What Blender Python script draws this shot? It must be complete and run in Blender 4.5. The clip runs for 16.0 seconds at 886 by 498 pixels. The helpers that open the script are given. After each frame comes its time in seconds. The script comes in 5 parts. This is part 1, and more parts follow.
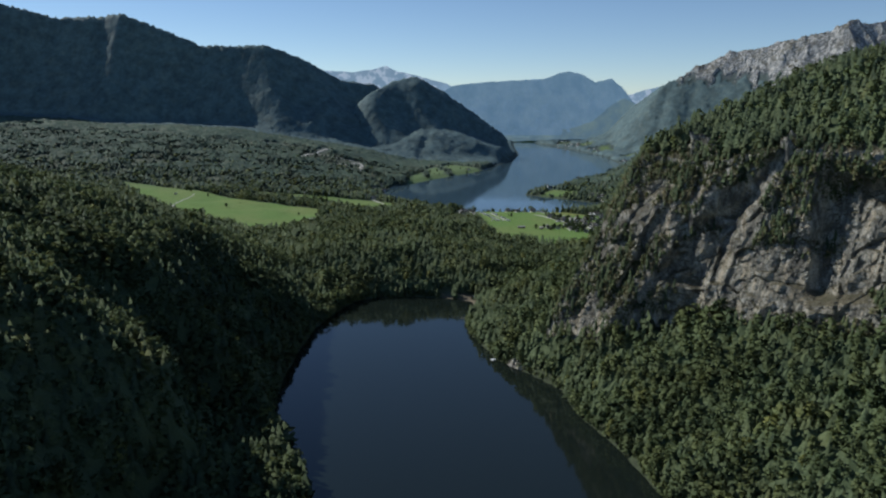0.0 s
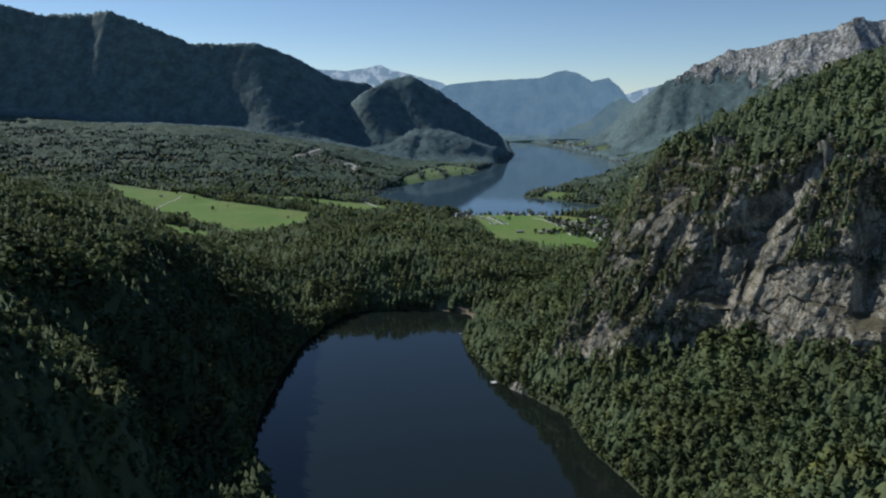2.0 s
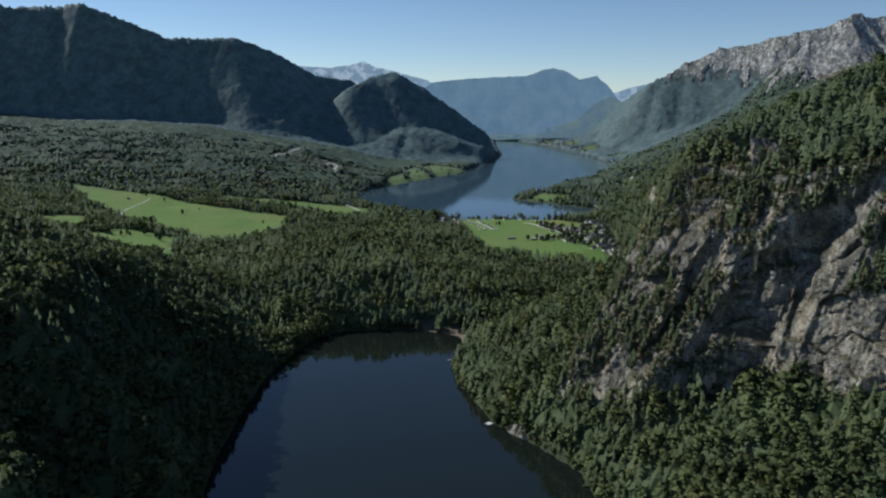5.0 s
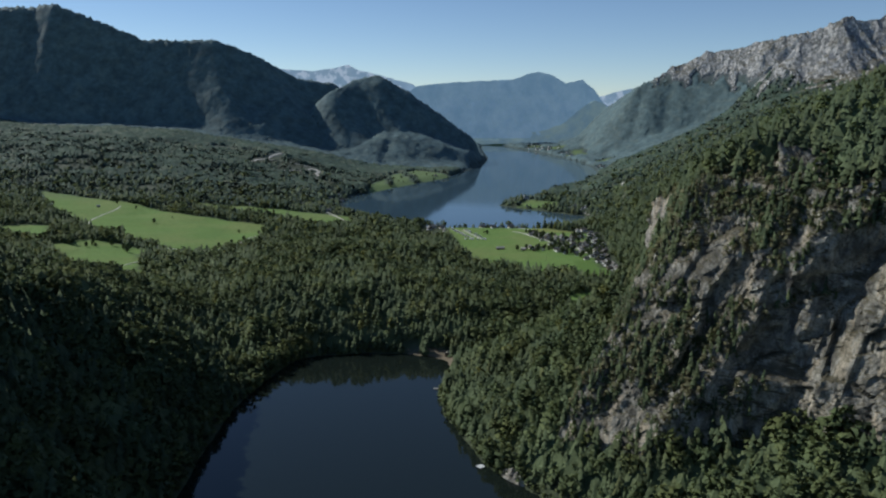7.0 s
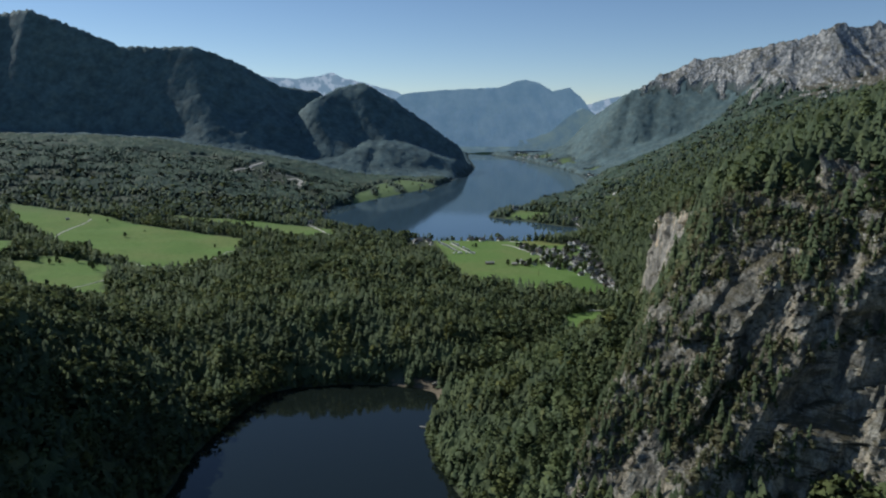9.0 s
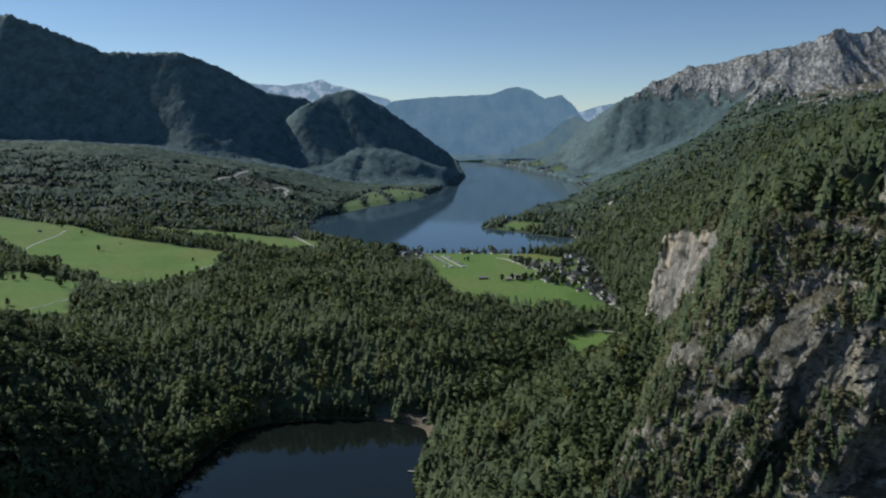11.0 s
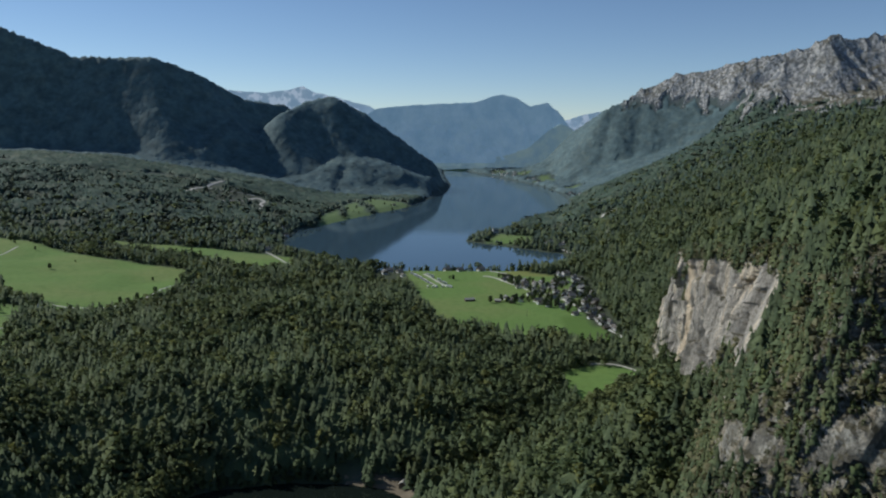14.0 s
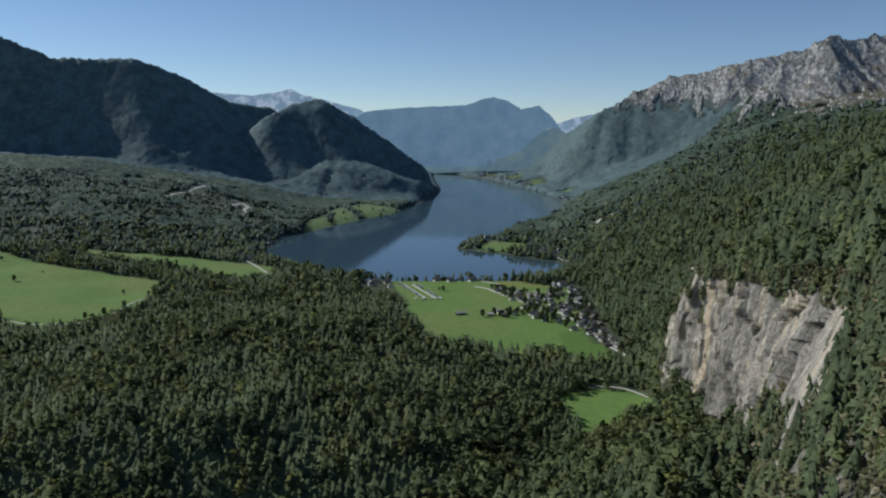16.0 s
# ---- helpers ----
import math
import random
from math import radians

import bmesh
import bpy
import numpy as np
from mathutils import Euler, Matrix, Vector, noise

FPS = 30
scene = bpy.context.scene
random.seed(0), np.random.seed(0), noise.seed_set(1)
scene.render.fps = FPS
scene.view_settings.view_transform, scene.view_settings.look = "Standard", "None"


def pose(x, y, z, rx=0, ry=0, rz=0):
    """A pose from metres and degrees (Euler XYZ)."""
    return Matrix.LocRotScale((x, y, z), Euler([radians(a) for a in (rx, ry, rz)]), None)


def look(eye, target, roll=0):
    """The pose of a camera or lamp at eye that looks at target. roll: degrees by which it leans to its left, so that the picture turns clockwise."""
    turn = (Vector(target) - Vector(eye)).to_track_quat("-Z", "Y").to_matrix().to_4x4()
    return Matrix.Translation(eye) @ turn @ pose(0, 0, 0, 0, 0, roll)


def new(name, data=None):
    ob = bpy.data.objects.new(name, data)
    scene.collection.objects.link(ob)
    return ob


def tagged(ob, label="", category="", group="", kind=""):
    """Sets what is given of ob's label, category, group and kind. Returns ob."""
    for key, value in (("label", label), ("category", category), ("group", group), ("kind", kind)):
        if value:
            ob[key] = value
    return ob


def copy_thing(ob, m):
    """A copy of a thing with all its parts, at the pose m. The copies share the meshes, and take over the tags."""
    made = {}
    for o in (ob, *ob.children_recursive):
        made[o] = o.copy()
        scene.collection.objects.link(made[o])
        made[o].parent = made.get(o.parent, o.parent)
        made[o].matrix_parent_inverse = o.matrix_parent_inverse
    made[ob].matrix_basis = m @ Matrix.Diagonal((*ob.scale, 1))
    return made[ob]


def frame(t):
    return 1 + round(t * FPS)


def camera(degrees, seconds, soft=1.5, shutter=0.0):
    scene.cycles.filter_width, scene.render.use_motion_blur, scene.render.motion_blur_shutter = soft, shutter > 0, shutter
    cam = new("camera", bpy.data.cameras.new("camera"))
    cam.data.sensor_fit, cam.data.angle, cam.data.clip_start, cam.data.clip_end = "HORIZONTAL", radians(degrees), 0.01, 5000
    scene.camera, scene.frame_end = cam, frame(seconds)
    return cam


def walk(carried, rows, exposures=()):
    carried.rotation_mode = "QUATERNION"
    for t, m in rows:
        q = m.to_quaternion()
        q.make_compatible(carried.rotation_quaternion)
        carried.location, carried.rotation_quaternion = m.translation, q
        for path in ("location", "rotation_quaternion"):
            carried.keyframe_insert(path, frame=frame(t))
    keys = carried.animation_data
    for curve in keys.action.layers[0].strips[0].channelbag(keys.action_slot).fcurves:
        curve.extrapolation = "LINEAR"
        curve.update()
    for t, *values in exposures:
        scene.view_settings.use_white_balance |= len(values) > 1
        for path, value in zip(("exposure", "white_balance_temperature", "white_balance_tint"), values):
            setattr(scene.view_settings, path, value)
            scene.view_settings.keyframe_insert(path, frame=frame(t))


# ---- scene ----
cam = camera(60.8, 16.0, soft=2.2)
METRES, EYE, TILT, LEAN, TURN = 500.0, 243.8, -11.0, 0.0, 0.0
ROWS = [
    (0.0, 0.0, 0.0, 0.0, 0.0, -0.0, 0.0),
    (0.5, -0.0007, 0.0289, 0.0055, -0.04, -0.02, -0.01),
    (1.0, -0.0016, 0.0603, 0.0113, -0.12, -0.02, -0.03),
    (1.5, -0.0021, 0.0894, 0.0167, -0.23, -0.03, 0.01),
    (2.0, -0.0026, 0.121, 0.0225, -0.4, -0.05, 0.04),
    (2.5, -0.0032, 0.1502, 0.0276, -0.56, -0.1, 0.05),
    (3.0, -0.0036, 0.1818, 0.0332, -0.75, -0.14, 0.06),
    (3.5, -0.004, 0.2111, 0.038, -0.93, -0.17, 0.08),
    (4.0, -0.004, 0.2434, 0.0431, -1.12, -0.18, 0.05),
    (6.5, -0.0012, 0.3977, 0.07, -2.31, -0.02, 0.16),
    (7.0, -0.0004, 0.4298, 0.0759, -2.65, 0.12, 0.2),
    (7.5, 0.0006, 0.4597, 0.0811, -2.97, 0.3, 0.28),
    (8.0, 0.0018, 0.4919, 0.0868, -3.31, 0.51, 0.37),
    (8.5, 0.0032, 0.5213, 0.0924, -3.49, 0.62, 0.43),
    (9.0, 0.0048, 0.5534, 0.0981, -3.67, 0.72, 0.44),
    (11.5, 0.0162, 0.7058, 0.1257, -4.56, 1.4, 0.55),
    (12.0, 0.0193, 0.7378, 0.1314, -4.76, 1.52, 0.55),
    (12.5, 0.0224, 0.7671, 0.1368, -4.93, 1.61, 0.57),
    (13.0, 0.0261, 0.7992, 0.1425, -5.13, 1.71, 0.58),
    (13.5, 0.0298, 0.8286, 0.1479, -5.31, 1.77, 0.61),
    (14.0, 0.0338, 0.8605, 0.1535, -5.51, 1.87, 0.66),
    (14.5, 0.0377, 0.8898, 0.1588, -5.7, 1.94, 0.69),
    (15.0, 0.042, 0.9215, 0.1644, -5.89, 2.01, 0.75),
    (15.5, 0.0461, 0.9504, 0.1698, -6.03, 2.05, 0.79),
    (16.0, 0.0505, 0.9816, 0.1758, -6.19, 2.1, 0.83),
]
walk(cam, [(t, pose(0, 0, EYE, TILT, LEAN, TURN) @ pose(METRES * x, METRES * y, METRES * z, 90 + pitch, roll, yaw)) for t, x, y, z, yaw, pitch, roll in ROWS],
     exposures=((0.0, 0.37, 5850, 8), (16.0, 0.24, 5850, 8)))

# ---- light: clear autumn sky, sun over the southern ridges ----
SUN_EL, SUN_AZ = 37.0, -59.0          # azimuth clockwise from +y (ahead)
world = bpy.data.worlds.new("world")
scene.world = world
world.use_nodes = True
wn = world.node_tree.nodes
sky = wn.new("ShaderNodeTexSky")
sky.sky_type = "NISHITA"
sky.sun_disc = False
sky.sun_elevation, sky.sun_rotation = radians(SUN_EL), radians(SUN_AZ)
sky.altitude, sky.air_density, sky.dust_density, sky.ozone_density = 1700, 0.84, 0.0, 1.25
wn["Background"].inputs["Strength"].default_value = 0.067
world.node_tree.links.new(sky.outputs["Color"], wn["Background"].inputs["Color"])
sun = new("sun", bpy.data.lights.new("sun", "SUN"))
sun.data.energy, sun.data.angle, sun.data.color = 2.85, radians(0.53), (1.0, 0.93, 0.82)
sun.matrix_world = look((0, 0, 900), (-math.sin(radians(SUN_AZ)) * math.cos(radians(SUN_EL)), -math.cos(radians(SUN_AZ)) * math.cos(radians(SUN_EL)), 900 - math.sin(radians(SUN_EL))))


# ---- noise on arrays ----
def hash3(i, j, k):
    n = (i.astype(np.int64) * 374761393 + j.astype(np.int64) * 668265263 + k * 1442695041) & 0x7FFFFFFF
    n = ((n ^ (n >> 13)) * 1274126177) & 0x7FFFFFFF
    n = ((n ^ (n >> 16)) * 1103515245) & 0x7FFFFFFF
    return ((n >> 8) & 0xFFFF) / 65535.0


def vnoise(x, y, seed=0):
    """Smooth value noise, 0 to 1."""
    i, j = np.floor(x), np.floor(y)
    u, v = x - i, y - j
    u, v = u * u * u * (u * (6 * u - 15) + 10), v * v * v * (v * (6 * v - 15) + 10)
    a, b = hash3(i, j, seed), hash3(i + 1, j, seed)
    c, d = hash3(i, j + 1, seed), hash3(i + 1, j + 1, seed)
    return (a * (1 - u) + b * u) * (1 - v) + (c * (1 - u) + d * u) * v


def fbm(x, y, octaves=4, seed=0, ridged=False):
    total, amp, norm = 0.0, 1.0, 0.0
    for o in range(octaves):
        n = vnoise(x * 2**o + 17.3 * o, y * 2**o - 9.1 * o, seed + o)
        total = total + amp * ((1 - np.abs(2 * n - 1)) if ridged else n)
        norm += amp
        amp *= 0.5
    return total / norm


def facets(u, v, seed):
    """Broken rock: tilted flat pieces, one to each cell, and the gap to the next piece (0 on a joint)."""
    iu, iv = np.floor(u), np.floor(v)
    f1, f2, h = np.full(np.shape(u), 9.0), np.full(np.shape(u), 9.0), np.zeros(np.shape(u))
    for a in (-1, 0, 1):
        for b in (-1, 0, 1):
            i, j = iu + a, iv + b
            cu, cv = i + 0.1 + 0.8 * hash3(i, j, seed), j + 0.1 + 0.8 * hash3(i, j, seed + 1)
            d = np.hypot(u - cu, v - cv)
            tilt = (hash3(i, j, seed + 2) - 0.5) * (u - cu) + (hash3(i, j, seed + 3) - 0.5) * (v - cv)
            piece = hash3(i, j, seed + 4) - 0.5 + 1.6 * tilt
            near = d < f1
            f2 = np.where(near, f1, np.minimum(f2, d))
            h = np.where(near, piece, h)
            f1 = np.where(near, d, f1)
    return h, f2 - f1


def smooth(a, b, x):
    t = np.clip((x - a) / (b - a), 0, 1)
    return t * t * (3 - 2 * t)


def sdf(x, y, poly):
    """Distance to a polygon's edge: negative inside."""
    x, y = np.asarray(x, float), np.asarray(y, float)
    best, inside = np.full(x.shape, 1e18), np.zeros(x.shape, bool)
    for (ax, ay), (bx, by) in zip(poly, poly[1:] + poly[:1]):
        ex, ey = bx - ax, by - ay
        t = np.clip(((x - ax) * ex + (y - ay) * ey) / (ex * ex + ey * ey), 0, 1)
        best = np.minimum(best, (x - ax - t * ex) ** 2 + (y - ay - t * ey) ** 2)
        if ay != by:
            inside ^= ((ay > y) != (by > y)) & (x < ex * (y - ay) / ey + ax)
    return np.sqrt(best) * np.where(inside, -1, 1)


def strew(poly, count, apart, taken, seed):
    """Places inside a polygon, well apart from each other."""
    r = np.random.default_rng(seed)
    xs, ys = [p[0] for p in poly], [p[1] for p in poly]
    out = []
    for _ in range(4000):
        x, y = r.uniform(min(xs), max(xs)), r.uniform(min(ys), max(ys))
        if sdf(np.array([x]), np.array([y]), poly)[0] < -3 and all((x - a) ** 2 + (y - b) ** 2 > apart**2 for a, b in taken + out):
            out.append((x, y))
            if len(out) >= count:
                break
    return out


def ridge(x, y, crest, steep, reach, gentle, wob, crown=0.0):
    """Height of a mountain that falls away from a crest line of (x, y, z): rounded at the crown, then steep, gentle below."""
    best = np.full(np.shape(x), -1e9)
    for (ax, ay, az), (bx, by, bz) in zip(crest, crest[1:]):
        ex, ey = bx - ax, by - ay
        t = np.clip(((x - ax) * ex + (y - ay) * ey) / (ex * ex + ey * ey), 0, 1)
        d = np.hypot(x - ax - t * ex, y - ay - t * ey)
        fall = steep * np.minimum(d, reach) * wob + gentle * np.maximum(d - reach, 0)
        best = np.maximum(best, az + t * (bz - az) - fall * (1 - crown * np.exp(-((d / 70) ** 2))))
    return best


def smax(a, b, k):
    h = np.clip(0.5 + 0.5 * (a - b) / k, 0, 1)
    return b * (1 - h) + a * h + k * h * (1 - h)


# ---- plan of the valley ----
TOP_LEVEL, BIG_LEVEL = 6.0, 0.0
SMALL_LAKE = [(36, 893), (39, 861), (26, 812), (27, 761), (42, 714), (51, 676), (72, 650), (100, 604), (105, 549), (122, 496),
              (134, 433), (150, 330), (160, 200), (150, 50), (130, -150), (60, -260), (-60, -260), (-130, -120), (-150, 50),
              (-130, 180), (-104, 270), (-80, 340), (-75, 395), (-83, 435), (-98, 470), (-115, 508), (-133, 550), (-142, 640), (-141, 720), (-137, 780), (-122, 840), (-108, 885), (-92, 902), (-40, 911), (4, 906)]
BIG_LAKE = [(-113, 1842), (-10, 1706), (79, 1674), (169, 1667), (259, 1660), (309, 1679), (352, 1700), (383, 1777), (386, 1847), (353, 1868),
            (311, 1924), (272, 1961), (218, 2016), (260, 2110), (314, 2133), (404, 2325), (511, 2474), (630, 2650), (712, 3089), (729, 3466),
            (690, 3853), (626, 4258), (545, 4700), (440, 4740), (400, 4300), (362, 3620), (300, 3260), (214, 2964), (128, 2707), (60, 2592), (-29, 2430),
            (-104, 2282), (-149, 2208), (-165, 2042), (-150, 1920)]
MEADOW_WEST = [(-860, 2010), (-625, 1890), (-457, 1746), (-268, 1640), (-255, 1514), (-268, 1440), (-287, 1402), (-363, 1390), (-438, 1450), (-527, 1526), (-658, 1686), (-720, 1760)]
MEADOW_LOW = [(-560, 1400), (-489, 1394), (-452, 1369), (-417, 1351), (-395, 1325), (-375, 1260), (-345, 1200), (-340, 1130), (-362, 1085), (-420, 1130), (-450, 1230), (-510, 1325)]
MEADOW_DRY = [(-530, 1440), (-481, 1437), (-433, 1401), (-381, 1367), (-400, 1340), (-454, 1370), (-520, 1385)]
MEADOW_UP = [(-630, 1560), (-572, 1430), (-592, 1412), (-660, 1475), (-720, 1530)]
MEADOW_SHORE = [(-520, 1965), (-431, 1903), (-268, 1848), (-116, 1774), (-116, 1655), (-192, 1672), (-312, 1770), (-430, 1842)]
MEADOW_VILLAGE = [(75, 1573), (91, 1360), (96, 1298), (173, 1228), (212, 1244), (259, 1201), (293, 1213), (275, 1307), (330, 1553), (243, 1645), (80, 1655)]
MEADOW_PADDOCK = [(188, 1101), (211, 1119), (237, 1127), (262, 1123), (272, 1098), (266, 1050), (246, 1004), (218, 968), (192, 988)]
MEADOW_TRACK = [(-395, 1402), (-345, 1350), (-300, 1352), (-262, 1398), (-252, 1470), (-300, 1445), (-350, 1395)]
MEADOW_HEAD = [(385, 4700), (640, 4690), (720, 5050), (300, 5050)]
MEADOW_HILL = [(-101, 2226), (-107, 2423), (-70, 2600), (-46, 2325)]
MEADOW_MIDDLE = [(-34, 2350), (-60, 2650), (-33, 2800), (27, 2480)]
MEADOW_BACK = [(43, 2510), (-5, 2810), (30, 2900), (165, 2720), (124, 2650)]
MEADOW_POINT = [(265, 1985), (310, 1950), (350, 1950), (365, 2010), (300, 2060)]
MEADOW_FAR = [(772, 3340), (860, 3440), (850, 3330), (790, 3290)]
MEADOW_END = [(770, 3730), (790, 3880), (850, 3900), (840, 3740)]
MEADOW_TOWN = [(650, 4330), (720, 4600), (770, 4560), (690, 4250)]
MEADOW_QUAY = [(735, 4150), (790, 4200), (800, 4080), (745, 4020)]
MEADOW_BAY = [(733, 3720), (762, 3760), (765, 3650), (745, 3640)]
TOWN = [(640, 4300), (690, 4680), (800, 4680), (800, 4150), (760, 3640), (728, 3660), (695, 4000)]
VILLAGE = [(206, 1578), (222, 1588), (246, 1552), (283, 1545), (315, 1600), (345, 1580), (335, 1470), (314, 1370), (306, 1300), (302, 1240), (283, 1245), (280, 1310), (258, 1345), (230, 1388), (186, 1404), (188, 1430), (230, 1440), (242, 1458), (222, 1500)]
CLEARING = [(-458, 2469), (-445, 2560), (-420, 2690), (-370, 2660), (-332, 2601), (-283, 2623), (-252, 2497), (-255, 2373), (-323, 2367), (-387, 2423)]
BEACH = [(-4, 913), (18, 910), (36, 903), (45, 893), (44, 876), (38, 868), (35, 880), (29, 890), (17, 897), (-2, 904)]
HAMLET = [(25, 1535), (84, 1535), (84, 1660), (25, 1660)]
PARCEL_YELLOW = [(225, 1605), (240, 1585), (305, 1575), (322, 1615), (250, 1643)]
PARCEL_GREEN = [(255, 1330), (283, 1312), (292, 1215), (262, 1203), (235, 1238)]
ROADS = {
    "road_1": ([(190, 1590), (208, 1577), (224, 1529), (240, 1489), (256, 1453), (275, 1425), (285, 1380), (290, 1330), (289, 1270), (297, 1223)], 5, "pale village road between the houses"),
    "road_2": ([(-379, 1395), (-347, 1383), (-311, 1387), (-281, 1411), (-275, 1455), (-272, 1503), (-250, 1535)], 4, "pale farm track along the meadow edge"),
    "road_3": ([(-175, 1833), (-149, 1779), (-123, 1715), (-105, 1690)], 5, "pale track to the lake shore"),
    "road_14": ([(-300, 2602), (-320, 2598), (-344, 2590), (-393, 2573), (-430, 2570)], 4, "faint forest track above the clearing"),
    "road_4": ([(-278, 2379), (-254, 2429), (-275, 2483), (-267, 2531), (-292, 2579), (-307, 2529), (-311, 2489)], 9, "pale forest road winding through the clearing"),
    "road_5": ([(-462, 2471), (-450, 2527), (-432, 2583), (-426, 2650), (-415, 2700), (-413, 2725)], 9, "pale forest road on the hillside"),
    "road_15": ([(-374, 2425), (-340, 2467), (-311, 2489)], 5, "faint forest track across the clearing"),
    "road_6": ([(88, 1616), (102, 1560), (116, 1506)], 4, "pale gravel lane of the camp site"),
    "road_7": ([(101, 1612), (115, 1560), (129, 1508)], 4, "pale gravel lane of the camp site beside the caravans"),
    "road_8": ([(228, 1134), (253, 1136), (266, 1121), (274, 1102), (272, 1085)], 3, "pale path round the small paddock"),
    "road_9": ([(524, 2051), (530, 2040), (545, 2030), (556, 2026)], 30, "bare pale gravel pit in the wood"),
    "road_10": ([(80, 1655), (142, 1652), (200, 1640), (235, 1600)], 4, "pale shore lane by the lake"),
    "road_11": ([(392, 1870), (402, 1820), (398, 1770)], 5, "pale shore road round the bay"),
    "road_12": ([(-560, 1570), (-582, 1607), (-595, 1711), (-594, 1743), (-593, 1771), (-603, 1825)], 4, "faint farm track across the meadow"),
    "road_13": ([(-425, 1208), (-400, 1250), (-381, 1290)], 3, "pale farm track across the lower meadow"),
}
# houses outside the village
SPOTS = [(224, 1569), (238, 1555), (48, 1632), (64, 1625), (68, 1590), (40, 1612), (162, 1630), (178, 1634), (196, 1632), (142, 1640), (-241, 1940), (-218, 1900),
         (-200, 1925), (-254, 1885), (-180, 2150), (-236, 1528), (-385, 1382), (-400, 1376), (372, 1905), (392, 1890), (382, 1925), (405, 1905), (398, 1930), (-30, 1690), (13, 1672), 
         (-150, 1870), (-172, 1850), (-190, 1880), (-140, 1990), (-175, 2010), (-190, 2070), (-165, 2100), (-120, 2185), (-215, 1960), (-95, 2560), (90, 2700), (-60, 1728), (-45, 1712), (-510, 1955), (-350, 1905), (-395, 1925)]
SHORE_FAR = [(735, 3040), (750, 3010), (762, 2985), (775, 2960), (728, 3090), (745, 3120)] + strew(TOWN, 40, 22, [], 14)
MEADOWS = (MEADOW_UP, MEADOW_HEAD, MEADOW_DRY, MEADOW_TRACK, MEADOW_TOWN, MEADOW_QUAY, MEADOW_BAY, MEADOW_FAR, MEADOW_END, MEADOW_WEST, MEADOW_LOW, MEADOW_SHORE, MEADOW_VILLAGE, MEADOW_PADDOCK, MEADOW_HILL, MEADOW_MIDDLE, MEADOW_BACK, MEADOW_POINT)

LEFT_CREST = [(-2900, 2600, 800), (-2300, 3000, 720), (-1855, 3300, 653), (-1625, 3300, 590), (-1424, 3310, 598), (-1350, 3300, 612), (-1178, 3300, 542),
              (-1014, 3290, 474), (-751, 3300, 480), (-586, 3340, 416), (-444, 3400, 335), (-311, 3500, 320)]
HILL_CREST = [(-300, 3272, 281), (-206, 3382, 333), (-119, 3400, 351), (-9, 3400, 293), (115, 3391, 207), (216, 3373, 134), (312, 3336, 39)]
RIGHT_CREST = [(1073, 4350, 215), (1112, 3900, 326), (1212, 3900, 392), (1346, 3900, 460), (1478, 3850, 492), (1719, 3700, 545), (2300, 3500, 640)]
PEAK_CREST = [(1072, 2520, 320), (1159, 2470, 421), (1264, 2440, 484), (1420, 2420, 500), (1900, 2300, 560), (2500, 2000, 600)]

# Right-hand valley side, in sections across the valley: foot, base and top of the crags.
SEC_Y = [-450, 0, 300, 430, 500, 550, 600, 650, 700, 770, 850, 950, 1050, 1110, 1200, 1320, 1500, 1700, 1850, 2300, 2660, 3089, 3500, 3900, 4500, 5200]
FOOT_X = [100, 152, 152, 134, 122, 106, 101, 74, 46, 32, 42, 130, 262, 276, 300, 316, 350, 386, 420, 480, 645, 765, 850, 930, 1000, 1000]
CRAG_Y = [-450, 100, 300, 430, 500, 550, 575, 592, 600, 650, 700, 770, 850, 950, 1050, 1110, 1200, 1320]
BASE_X = [420, 400, 350, 300, 250, 214, 194, 152, 137, 100, 130, 184, 214, 245, 275, 296, 330, 350]
BASE_Z = [150, 140, 125, 102, 92, 84, 76, 68, 64, 52, 76, 118, 86, 64, 54, 52, 52, 50]
TOP_X = [470, 450, 400, 346, 292, 246, 226, 210, 205, 175, 182, 206, 226, 252, 286, 312, 352, 380]
TOP_Z = [240, 230, 220, 210, 212, 210, 204, 198, 197, 200, 186, 180, 164, 146, 132, 100, 70, 66]
# Left-hand side: line of the foot and steepness.
LEFT_Y = [-450, 430, 520, 580, 740, 800, 860, 907, 950, 1071, 1150, 1300, 1500, 1800, 2200]
LEFT_X = [-80, -50, -75, -138, -140, -138, -146, -165, -185, -255, -330, -520, -760, -1000, -1300]
LEFT_K = [0.85, 0.85, 0.86, 1.0, 0.9, 0.76, 0.62, 0.52, 0.40, 0.20, 0.16, 0.18, 0.15, 0.15, 0.15]


def wall_u(x, y):
    """How far up the crag face a place lies: below 0 under it, above 1 over it."""
    bx, tx = np.interp(y, CRAG_Y, BASE_X), np.interp(y, CRAG_Y, TOP_X)
    return (x - bx) / np.maximum(tx - bx, 1)


